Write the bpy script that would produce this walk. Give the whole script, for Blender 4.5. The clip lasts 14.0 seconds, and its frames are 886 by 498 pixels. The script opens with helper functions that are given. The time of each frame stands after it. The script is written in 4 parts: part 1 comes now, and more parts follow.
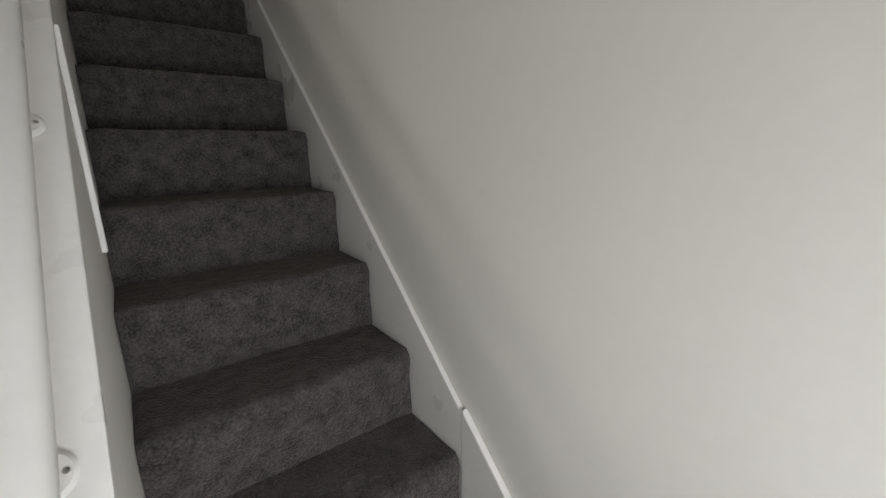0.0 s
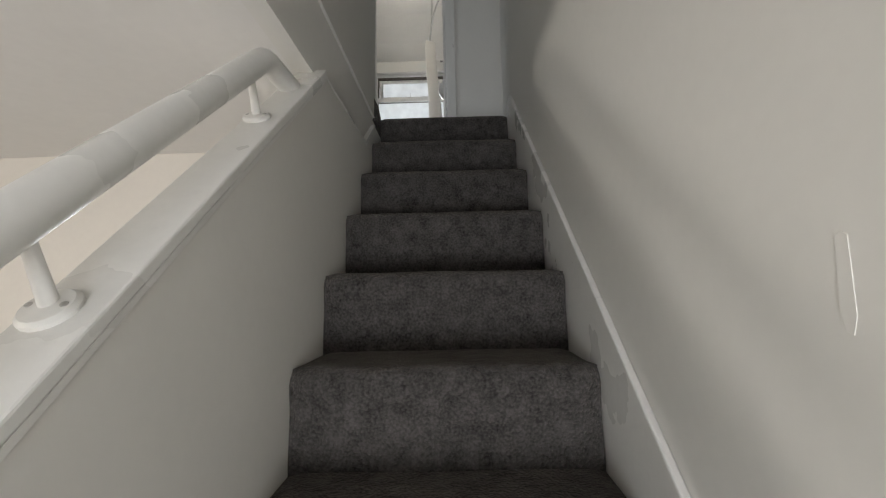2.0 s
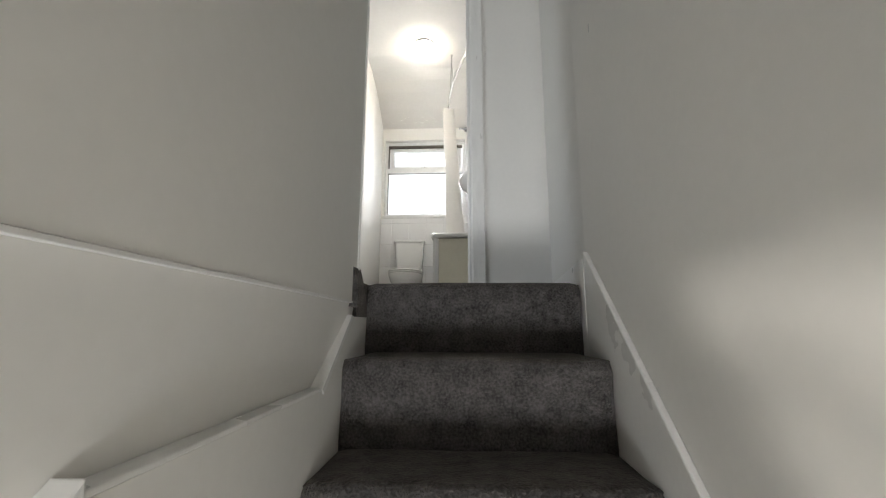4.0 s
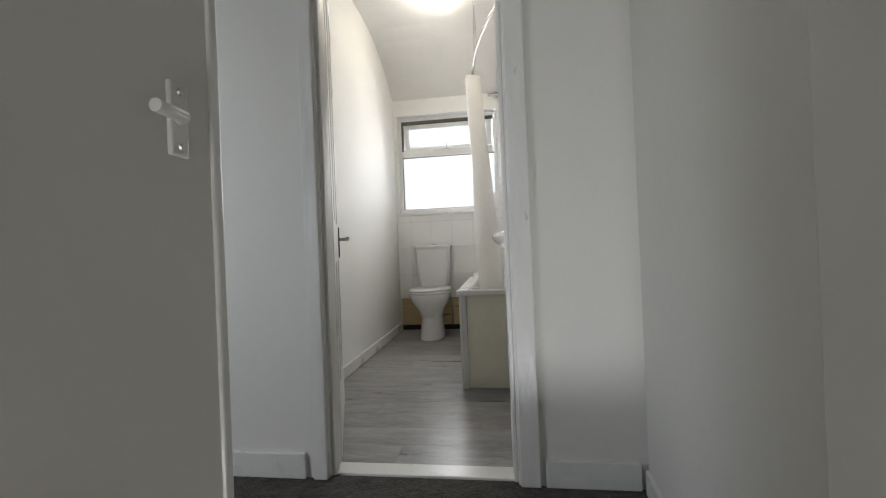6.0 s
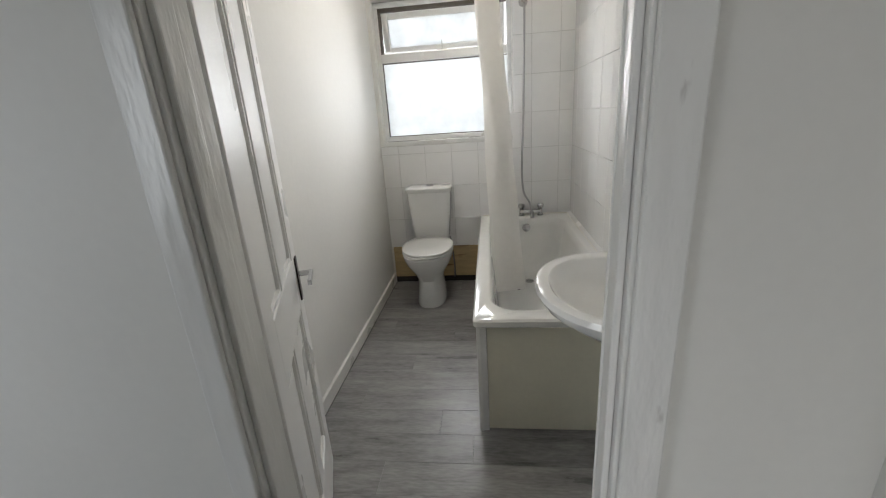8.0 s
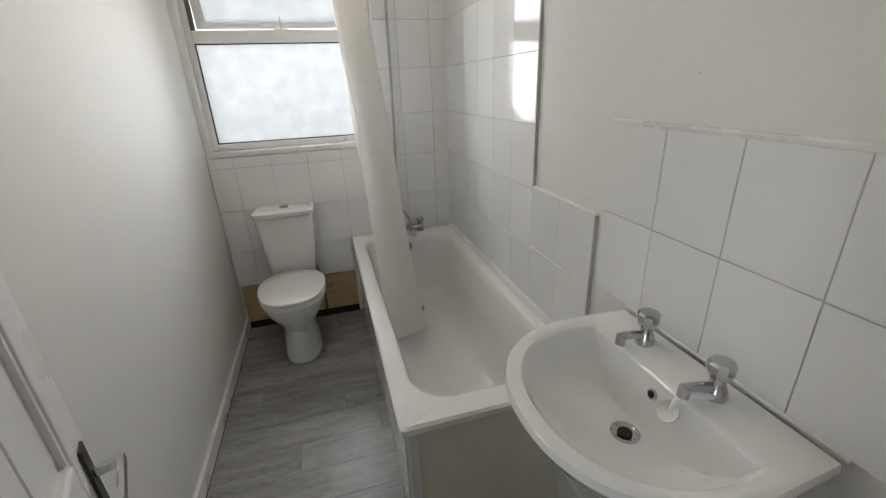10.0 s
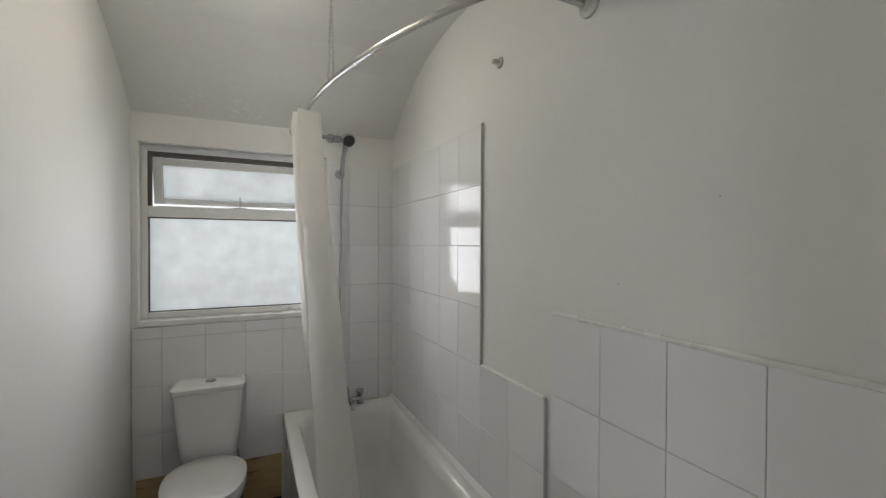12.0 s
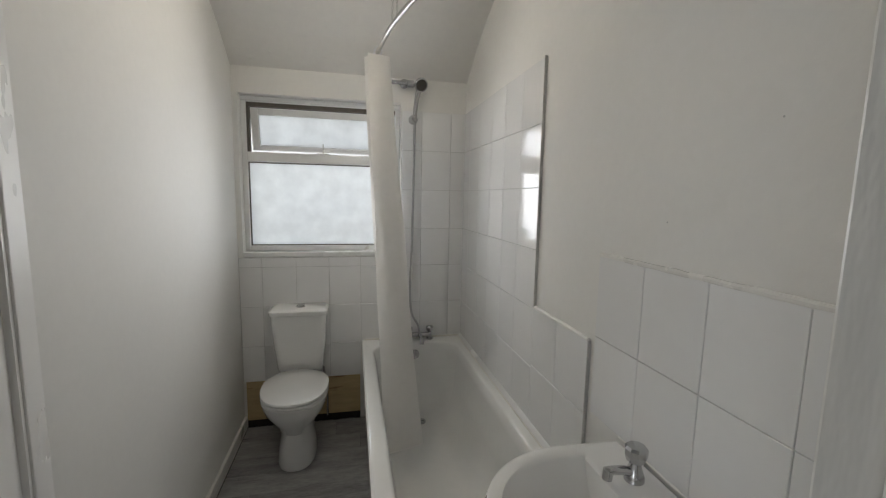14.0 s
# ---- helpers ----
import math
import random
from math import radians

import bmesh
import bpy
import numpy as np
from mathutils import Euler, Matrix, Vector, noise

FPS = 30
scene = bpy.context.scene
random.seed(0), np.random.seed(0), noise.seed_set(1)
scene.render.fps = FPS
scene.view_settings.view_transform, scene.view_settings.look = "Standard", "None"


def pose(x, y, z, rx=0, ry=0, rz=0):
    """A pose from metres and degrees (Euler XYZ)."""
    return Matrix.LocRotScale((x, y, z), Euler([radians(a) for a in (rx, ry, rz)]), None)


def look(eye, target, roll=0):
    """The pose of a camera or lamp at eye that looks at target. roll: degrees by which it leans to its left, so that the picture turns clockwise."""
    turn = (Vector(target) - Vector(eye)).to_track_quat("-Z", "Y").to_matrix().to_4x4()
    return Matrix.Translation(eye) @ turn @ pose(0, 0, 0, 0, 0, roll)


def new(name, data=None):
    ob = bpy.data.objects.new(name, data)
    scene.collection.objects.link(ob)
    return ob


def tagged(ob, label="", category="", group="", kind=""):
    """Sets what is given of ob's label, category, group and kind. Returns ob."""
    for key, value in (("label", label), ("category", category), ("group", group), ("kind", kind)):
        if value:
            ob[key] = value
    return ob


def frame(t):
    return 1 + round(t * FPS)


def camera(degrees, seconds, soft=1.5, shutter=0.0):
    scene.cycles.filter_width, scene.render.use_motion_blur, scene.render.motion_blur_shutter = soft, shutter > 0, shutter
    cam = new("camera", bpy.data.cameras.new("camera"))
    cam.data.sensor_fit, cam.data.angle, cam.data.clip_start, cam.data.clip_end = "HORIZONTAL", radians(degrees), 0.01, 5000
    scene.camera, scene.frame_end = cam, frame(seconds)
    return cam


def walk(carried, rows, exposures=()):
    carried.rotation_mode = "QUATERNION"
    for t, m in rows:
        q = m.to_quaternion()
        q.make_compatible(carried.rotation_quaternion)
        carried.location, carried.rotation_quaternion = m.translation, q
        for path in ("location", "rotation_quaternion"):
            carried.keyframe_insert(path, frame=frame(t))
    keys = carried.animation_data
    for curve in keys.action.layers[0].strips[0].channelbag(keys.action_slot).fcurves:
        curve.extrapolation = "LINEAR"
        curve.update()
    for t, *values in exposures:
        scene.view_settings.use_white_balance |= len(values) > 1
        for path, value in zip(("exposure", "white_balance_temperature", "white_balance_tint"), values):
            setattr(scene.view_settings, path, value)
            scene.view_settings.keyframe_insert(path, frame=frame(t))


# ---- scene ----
cam = camera(94.4, 14.0, soft=1.2)
PATH = [
    (0, (0.067, -2.901, 1.374), (1.245, -1.37, 0.856), 0.0),
    (0.3, (0.133, -2.834, 1.36), (1.005, -1.109, 0.843), -0.9),
    (0.5, (0.167, -2.722, 1.363), (0.814, -0.883, 0.915), -1.8),
    (0.8, (0.183, -2.571, 1.4), (0.618, -0.643, 1.094), -2.5),
    (1, (0.214, -2.428, 1.45), (0.488, -0.455, 1.272), -2.6),
    (1.5, (0.292, -2.173, 1.586), (0.341, -0.174, 1.608), -2.0),
    (2, (0.335, -1.966, 1.766), (0.299, 0.026, 1.942), -1.2),
    (2.4, (0.374, -1.797, 1.954), (0.268, 0.184, 2.208), -0.8),
    (2.5, (0.351, -1.771, 1.981), (0.253, 0.21, 2.24), -0.2),
    (3, (0.322, -1.569, 2.152), (0.2, 0.406, 2.44), 0.3),
    (3.5, (0.33, -1.406, 2.302), (0.21, 0.562, 2.641), 0.5),
    (4, (0.291, -1.214, 2.477), (0.191, 0.75, 2.844), 0.1),
    (4.2, (0.288, -1.131, 2.537), (0.191, 0.83, 2.917), 0.3),
    (6.3, (0.302, -0.37, 3.435), (-0.007, 1.605, 3.373), -2.7),
    (6.5, (0.304, -0.266, 3.468), (-0.028, 1.704, 3.365), -2.8),
    (7.2, (0.266, 0.023, 3.698), (-0.118, 1.955, 3.349), -3.1),
    (9.5, (-0.043, 0.659, 4.027), (0.299, 2.433, 3.17), -2.8),
    (10, (-0.037, 0.802, 4.039), (0.453, 2.592, 3.293), -2.4),
    (10.5, (-0.071, 0.871, 4.072), (0.569, 2.684, 3.521), -1.1),
    (11, (-0.112, 0.861, 4.106), (0.615, 2.689, 3.746), -0.4),
    (11.5, (-0.117, 0.825, 4.128), (0.682, 2.651, 3.961), 0.1),
    (12, (-0.118, 0.788, 4.14), (0.734, 2.597, 4.119), 0.2),
    (12.5, (-0.12, 0.756, 4.146), (0.752, 2.556, 4.173), -0.1),
    (13, (-0.118, 0.735, 4.143), (0.731, 2.546, 4.147), -0.1),
    (13.5, (-0.097, 0.72, 4.121), (0.66, 2.569, 4.029), 0.2),
    (14, (0.005, 0.707, 4.088), (0.437, 2.644, 3.84), 1.1),
]

EXPO = [(0.0, -0.5), (0.5, -0.15), (1.5, 0.4), (2.5, 0.8), (3.0, 1.0), (3.5, 1.35), (4.0, 1.8), (6.5, 1.35), (7.2, 1.3), (9.5, 1.25), (10.5, 0.68), (11.5, 0.52), (12.5, 0.57), (14.0, 0.62)]
walk(cam, [(t, look(eye, target, roll)) for t, eye, target, roll in PATH], EXPO)

# ---- world and lights ----
world = bpy.data.worlds.new("sky_world")
scene.world = world
world.use_nodes = True
wn, wl = world.node_tree.nodes, world.node_tree.links
sky = wn.new("ShaderNodeTexSky")
sky.sky_type, sky.sun_disc = "NISHITA", False
sky.sun_elevation, sky.sun_rotation = radians(50), radians(200)
sky.air_density, sky.dust_density = 1.0, 4.0
wl.new(sky.outputs[0], wn["Background"].inputs[0])
wn["Background"].inputs[1].default_value = 0.13
sun = new("sun", bpy.data.lights.new("sun", "SUN"))
sun.data.energy, sun.data.angle, sun.data.color = 0.8, radians(15), (1.0, 0.96, 0.9)
sun.matrix_world = look((0, -10, 14), (0, 0, 2))


def area(name, eye, target, w, h, power, color):
    lamp = new(name, bpy.data.lights.new(name, "AREA"))
    lamp.data.shape, lamp.data.size, lamp.data.size_y = "RECTANGLE", w, h
    lamp.data.energy, lamp.data.color = power, color
    lamp.matrix_world = look(eye, target)
    return lamp


DAY = (0.93, 0.97, 1.0)
area("bath_window_daylight", (-0.03, 3.44, 4.03), (-0.03, 1.0, 4.03), 0.60, 0.48, 2.5, (0.95, 0.97, 1.0)).data.spread = radians(122)
area("bath_top_light_daylight", (-0.03, 3.44, 4.48), (-0.03, 1.0, 4.48), 0.60, 0.18, 0.85, (0.95, 0.97, 1.0)).data.spread = radians(122)
area("front_door_daylight", (0.2, -3.68, 1.05), (0.27, -1.0, 1.15), 0.7, 0.8, 15.0, (0.95, 0.97, 1.0)).data.spread = radians(150)
area("side_window_daylight", (-3.42, -3.05, 1.36), (0, -1.6, 1.75), 0.56, 0.56, 25.0, (1.0, 0.95, 0.88))
area("kitchen_window_daylight", (-2.0, 2.52, 1.45), (-1.5, 0, 1.2), 0.9, 0.9, 14.0, DAY)
area("landing_window_daylight", (-2.12, -0.9, 3.9), (-1.1, 0.8, 3.7), 0.9, 1.1, 2.6, (0.86, 0.93, 1.0)).data.spread = radians(110)

# ---- materials ----
def mat(name, base, rough=0.6, var=0.05, scale=2.5, grain=90.0, grain_var=0.03, bump=0.08, metal=0.0, coat=0.0,
        per_object=0.0, stretch=(1, 1, 1), trans=0.0, bump_dist=0.002, stain=None):
    """Principled surface with a broad and a fine variation and a fine relief."""
    m = bpy.data.materials.new(name)
    m.use_nodes = True
    n, l = m.node_tree.nodes, m.node_tree.links
    p = n["Principled BSDF"]
    tc = n.new("ShaderNodeTexCoord")
    mp = n.new("ShaderNodeMapping")
    mp.inputs["Scale"].default_value = stretch
    l.new(tc.outputs["Object"], mp.inputs[0])
    info = n.new("ShaderNodeObjectInfo")
    shift = n.new("ShaderNodeVectorMath")
    shift.operation = "MULTIPLY_ADD"
    shift.inputs[1].default_value = (7, 7, 7) if per_object else (0, 0, 0)
    l.new(info.outputs["Random"], shift.inputs[0])
    l.new(mp.outputs[0], shift.inputs[2])
    big, fine = n.new("ShaderNodeTexNoise"), n.new("ShaderNodeTexNoise")
    big.inputs["Scale"].default_value, big.inputs["Detail"].default_value = scale, 4
    fine.inputs["Scale"].default_value, fine.inputs["Detail"].default_value = grain, 3
    l.new(shift.outputs[0], big.inputs["Vector"])
    l.new(shift.outputs[0], fine.inputs["Vector"])

    def bend(socket, amount, offset=0.5):
        a = n.new("ShaderNodeMath")
        a.operation = "SUBTRACT"
        l.new(socket, a.inputs[0])
        a.inputs[1].default_value = offset
        b = n.new("ShaderNodeMath")
        b.operation = "MULTIPLY"
        l.new(a.outputs[0], b.inputs[0])
        b.inputs[1].default_value = amount * 2
        return b.outputs[0]

    def add(a, b):
        q = n.new("ShaderNodeMath")
        l.new(a, q.inputs[0])
        l.new(b, q.inputs[1])
        return q.outputs[0]
    total = add(bend(big.outputs[0], var * 2), bend(fine.outputs[0], grain_var * 2))
    if per_object:
        total = add(total, bend(info.outputs["Random"], per_object))
    one = n.new("ShaderNodeMath")
    l.new(total, one.inputs[0])
    one.inputs[1].default_value = 1.0
    scale_c = n.new("ShaderNodeVectorMath")
    scale_c.operation = "SCALE"
    scale_c.inputs[0].default_value = base
    l.new(one.outputs[0], scale_c.inputs["Scale"])
    colour = scale_c.outputs[0]
    if stain:
        sn, ramp, mx = n.new("ShaderNodeTexNoise"), n.new("ShaderNodeValToRGB"), n.new("ShaderNodeMix")
        sn.inputs["Scale"].default_value, sn.inputs["Detail"].default_value = stain[1], 6
        l.new(shift.outputs[0], sn.inputs["Vector"])
        ramp.color_ramp.elements[0].position, ramp.color_ramp.elements[1].position = stain[2], stain[2] + 0.08
        l.new(sn.outputs[0], ramp.inputs[0])
        mx.data_type = "RGBA"
        l.new(ramp.outputs[0], mx.inputs["Factor"])
        l.new(colour, mx.inputs[6])
        mx.inputs[7].default_value = (*stain[0], 1)
        colour = mx.outputs[2]
    l.new(colour, p.inputs["Base Color"])
    bn = n.new("ShaderNodeBump")
    bn.inputs["Strength"].default_value, bn.inputs["Distance"].default_value = bump, bump_dist
    l.new(add(bend(fine.outputs[0], 0.5), bend(big.outputs[0], 1.0)), bn.inputs["Height"])
    l.new(bn.outputs[0], p.inputs["Normal"])
    rg = n.new("ShaderNodeMath")
    l.new(bend(big.outputs[0], 0.12), rg.inputs[0])
    rg.inputs[1].default_value = rough
    l.new(rg.outputs[0], p.inputs["Roughness"])
    p.inputs["Metallic"].default_value = metal
    p.inputs["Coat Weight"].default_value = coat
    p.inputs["Transmission Weight"].default_value = trans
    return m


PAINT = mat("wall_paint", (0.77, 0.755, 0.715), 0.6, 0.03, 1.6, 45, 0.012, 0.10, bump_dist=0.004)
BATH_PAINT = mat("bathroom_paint", (0.81, 0.80, 0.775), 0.68, 0.025, 1.8, 40, 0.012, 0.12, bump_dist=0.004)
CEIL = mat("ceiling_paint", (0.78, 0.765, 0.74), 0.7, 0.025, 3.0, 30, 0.015, 0.18, bump_dist=0.005)
BROWN = mat("tan_paint", (0.42, 0.34, 0.26), 0.6, 0.04, 2, 50, 0.02, 0.2)
GLOSS = mat("white_gloss_wood", (0.80, 0.79, 0.76), 0.3, 0.03, 6, 60, 0.02, 0.14, bump_dist=0.003)
DOORW = mat("door_gloss_paint", (0.80, 0.79, 0.77), 0.3, 0.025, 3, 30, 0.01, 0.06, bump_dist=0.002)
CHIP = mat("chipped_white_paint", (0.80, 0.79, 0.76), 0.32, 0.03, 12, 40, 0.015, 0.4, bump_dist=0.007, stretch=(1, 1, 0.3), stain=((0.30, 0.27, 0.24), 14, 0.74))
CARPET = mat("grey_pile_carpet", (0.074, 0.069, 0.066), 0.95, 0.42, 26, 170, 0.55, 1.0, bump_dist=0.008)
CARPET.node_tree.nodes["Principled BSDF"].inputs["Sheen Weight"].default_value = 0.22
CARPET.node_tree.nodes["Principled BSDF"].inputs["Sheen Roughness"].default_value = 0.45
CARPET.node_tree.nodes["Principled BSDF"].inputs["Sheen Tint"].default_value = (0.9, 0.8, 0.7, 1)
CARPET.node_tree.nodes["Principled BSDF"].inputs["Specular IOR Level"].default_value = 0.08
VINYL = mat("grey_oak_vinyl", (0.28, 0.275, 0.275), 0.32, 0.32, 4.5, 26, 0.20, 0.25, per_object=0.13, stretch=(1, 4.5, 1), bump_dist=0.001)
TILE = mat("white_glazed_tile", (0.84, 0.84, 0.84), 0.10, 0.02, 3, 30, 0.005, 0.08, per_object=0.02, bump_dist=0.002)
TILE.node_tree.nodes["Principled BSDF"].inputs["Specular IOR Level"].default_value = 0.28
GROUT = mat("grey_grout", (0.58, 0.58, 0.57), 0.85, 0.12, 6, 120, 0.08, 0.3)
PORC = mat("white_porcelain", (0.86, 0.86, 0.85), 0.07, 0.01, 3, 20, 0.004, 0.0, coat=0.4)
ACRYL = mat("white_bath_enamel", (0.84, 0.84, 0.82), 0.12, 0.015, 4, 30, 0.01, 0.03, coat=0.3)
CREAM = mat("cream_panel", (0.80, 0.77, 0.64), 0.35, 0.04, 5, 60, 0.02, 0.1)
PLY = mat("bare_ply", (0.50, 0.38, 0.21), 0.8, 0.15, 7, 90, 0.08, 0.4, stretch=(1, 1, 5), stain=((0.24, 0.15, 0.07), 5, 0.62))
DARK = mat("dark_void", (0.02, 0.017, 0.015), 0.9, 0.2, 8, 60, 0.1, 0.2)
CHROME = mat("chrome", (0.52, 0.52, 0.53), 0.16, 0.02, 6, 60, 0.01, 0.02, metal=1.0)
STEEL = mat("brushed_steel", (0.55, 0.54, 0.52), 0.3, 0.04, 8, 200, 0.04, 0.05, metal=1.0)
HOSE = mat("steel_hose", (0.45, 0.45, 0.46), 0.35, 0.1, 30, 400, 0.2, 0.3, metal=1.0)
BLACKP = mat("dark_bronze", (0.06, 0.055, 0.05), 0.35, 0.1, 20, 100, 0.05, 0.1, metal=0.6)
UPVC = mat("white_upvc", (0.80, 0.80, 0.79), 0.25, 0.02, 5, 40, 0.01, 0.03, stain=((0.45, 0.42, 0.36), 6, 0.72))
GRIME = mat("grimy_seal", (0.11, 0.095, 0.08), 0.7, 0.2, 12, 80, 0.1, 0.2)
FLAT_BLACK = mat("flat_black", (0.03, 0.03, 0.03), 0.7, 0.1, 20, 80, 0.1, 0.1)
PLASTIC = mat("white_plastic", (0.78, 0.79, 0.84), 0.4, 0.02, 10, 60, 0.01, 0.05)
CREVICE = mat("silicone_bead", (0.72, 0.70, 0.64), 0.4, 0.12, 9, 60, 0.05, 0.3)
EARTH = mat("yard_ground", (0.20, 0.19, 0.17), 0.9, 0.2, 0.7, 20, 0.1, 0.4)


def translucent(name, base, thin, rough, var, scale, detail):
    m = bpy.data.materials.new(name)
    m.use_nodes = True
    n, l = m.node_tree.nodes, m.node_tree.links
    tc, no, rp = n.new("ShaderNodeTexCoord"), n.new("ShaderNodeTexNoise"), n.new("ShaderNodeValToRGB")
    no.inputs["Scale"].default_value, no.inputs["Detail"].default_value = scale, detail
    l.new(tc.outputs["Object"], no.inputs["Vector"])
    rp.color_ramp.elements[0].position, rp.color_ramp.elements[1].position = 0.3, 0.7
    rp.color_ramp.elements[0].color = (*[c * (1 - var) for c in base], 1)
    rp.color_ramp.elements[1].color = (*base, 1)
    l.new(no.outputs[0], rp.inputs[0])
    tr, gl, mx = n.new("ShaderNodeBsdfTranslucent"), n["Principled BSDF"], n.new("ShaderNodeMixShader")
    l.new(rp.outputs[0], tr.inputs[0])
    l.new(rp.outputs[0], gl.inputs["Base Color"])
    gl.inputs["Roughness"].default_value = rough
    mx.inputs[0].default_value = thin
    l.new(gl.outputs[0], mx.inputs[1])
    l.new(tr.outputs[0], mx.inputs[2])
    l.new(mx.outputs[0], n["Material Output"].inputs[0])
    return m


FROST = translucent("frosted_glass", (0.93, 0.95, 0.95), 0.9, 0.2, 0.12, 11, 9)
VOILE = translucent("white_curtain_cloth", (0.88, 0.87, 0.85), 0.4, 0.7, 0.03, 30, 3)
BLIND = translucent("vertical_blind_cloth", (0.9, 0.92, 0.9), 0.6, 0.6, 0.05, 20, 3)
SHADE = bpy.data.materials.new("lit_opal_shade")
SHADE.use_nodes = True
SHADE.node_tree.nodes["Principled BSDF"].inputs["Base Color"].default_value = (0.9, 0.86, 0.78, 1)
SHADE.node_tree.nodes["Principled BSDF"].inputs["Emission Color"].default_value = (1.0, 0.90, 0.74, 1)
SHADE.node_tree.nodes["Principled BSDF"].inputs["Emission Strength"].default_value = 15.5


GLOW = bpy.data.materials.new("overcast_sky_glow")
GLOW.use_nodes = True
GLOW.node_tree.nodes["Principled BSDF"].inputs["Base Color"].default_value = (0.5, 0.5, 0.5, 1)
GLOW.node_tree.nodes["Principled BSDF"].inputs["Emission Color"].default_value = (0.9, 0.96, 1.0, 1)
GLOW.node_tree.nodes["Principled BSDF"].inputs["Emission Strength"].default_value = 0.28

YARD_GLOW = GLOW.copy()
YARD_GLOW.name = "bright_yard_glow"
YARD_GLOW.node_tree.nodes["Principled BSDF"].inputs["Emission Strength"].default_value = 3.5


# ---- mesh helpers ----
def where(ob):
    p = Vector((0, 0, 0))
    while ob:
        p += ob.location
        ob = ob.parent
    return p


def part(name, bm, material, parent=None, label="", smooth=False):
    """One mesh object from a bmesh in world places, under a thing or a part."""
    if parent:
        bmesh.ops.translate(bm, vec=-where(parent), verts=bm.verts)
    bmesh.ops.recalc_face_normals(bm, faces=bm.faces)
    me = bpy.data.meshes.new(name)
    bm.to_mesh(me)
    bm.free()
    me.materials.append(material)
    if smooth:
        me.shade_smooth()
        me.set_sharp_from_angle(angle=radians(40))
    ob = new(name, me)
    ob.parent = parent
    return tagged(ob, label)


def thing(name, base, label, category, group="", kind=""):
    ob = new(name)
    ob.location = base
    ob.empty_display_size = 0.05
    return tagged(ob, label, category, group, kind)


def box(bm, x0, x1, y0, y1, z0, z1, bev=0.0):
    r = bmesh.ops.create_cube(bm, size=1.0)
    for v in r["verts"]:
        v.co = ((x0 + x1) / 2 + v.co.x * (x1 - x0), (y0 + y1) / 2 + v.co.y * (y1 - y0), (z0 + z1) / 2 + v.co.z * (z1 - z0))
    if bev:
        es = {e for v in r["verts"] for e in v.link_edges}
        bmesh.ops.bevel(bm, geom=list(es), offset=bev, segments=2, affect="EDGES", profile=0.5)
    return bm


def boxes(*rows, bev=0.0):
    bm = bmesh.new()
    for r in rows:
        box(bm, *r, bev=bev)
    return bm


def prism(points, axis, a, b, bev=0.0):
    """A polygon in the plane across axis, drawn out from a to b."""
    bm = bmesh.new()
    def at(p, q):
        return {"x": (q, p[0], p[1]), "y": (p[0], q, p[1]), "z": (p[0], p[1], q)}[axis]
    lo = [bm.verts.new(at(p, a)) for p in points]
    hi = [bm.verts.new(at(p, b)) for p in points]
    bm.faces.new(lo)
    bm.faces.new(hi)
    for i in range(len(points)):
        j = (i + 1) % len(points)
        bm.faces.new((lo[i], lo[j], hi[j], hi[i]))
    if bev:
        bmesh.ops.bevel(bm, geom=list(bm.edges), offset=bev, segments=2, affect="EDGES", profile=0.5)
    return bm


def loft(rings, bm=None, cap0=True, cap1=True):
    bm = bm or bmesh.new()
    vs = [[bm.verts.new(p) for p in r] for r in rings]
    n = len(rings[0])
    for a, b in zip(vs, vs[1:]):
        for i in range(n):
            bm.faces.new((a[i], a[(i + 1) % n], b[(i + 1) % n], b[i]))
    if cap0:
        bm.faces.new(vs[0])
    if cap1:
        bm.faces.new(vs[-1])
    return bm


def tube(points, r, n=12, bm=None, cap=True):
    pts = [Vector(p) for p in points]
    rings, up = [], Vector((0.31, 0.17, 0.93)).normalized()
    for i, p in enumerate(pts):
        d = (pts[min(i + 1, len(pts) - 1)] - pts[max(i - 1, 0)]).normalized()
        u = (up - d * up.dot(d))
        u = u.normalized() if u.length > 0.05 else d.orthogonal().normalized()
        up = u
        w = d.cross(u)
        rr = r[i] if isinstance(r, (list, tuple)) else r
        rings.append([p + (u * math.cos(2 * math.pi * k / n) + w * math.sin(2 * math.pi * k / n)) * rr for k in range(n)])
    return loft(rings, bm, cap, cap)


def lathe(center, axis, profile, n=24, bm=None):
    """Rings of (along, radius) round an axis."""
    c, d = Vector(center), Vector(axis).normalized()
    u = d.orthogonal().normalized()
    w = d.cross(u)
    return loft([[c + d * a + (u * math.cos(2 * math.pi * k / n) + w * math.sin(2 * math.pi * k / n)) * max(r, 1e-4) for k in range(n)]
                 for a, r in profile], bm)


def smooth_line(points, steps=8):
    """Catmull-Rom through the points."""
    p = [Vector(q) for q in points]
    p = [2 * p[0] - p[1]] + p + [2 * p[-1] - p[-2]]
    out = []
    for i in range(1, len(p) - 2):
        for k in range(steps):
            t = k / steps
            a, b, c, d = p[i - 1:i + 3]
            out.append(0.5 * (2 * b + (c - a) * t + (2 * a - 5 * b + 4 * c - d) * t * t + (3 * b - a - 3 * c + d) * t ** 3))
    return out + [p[-2]]


def structure(name, bm, material, label, category):
    return tagged(part(name, bm, material), label, category, kind="structure")


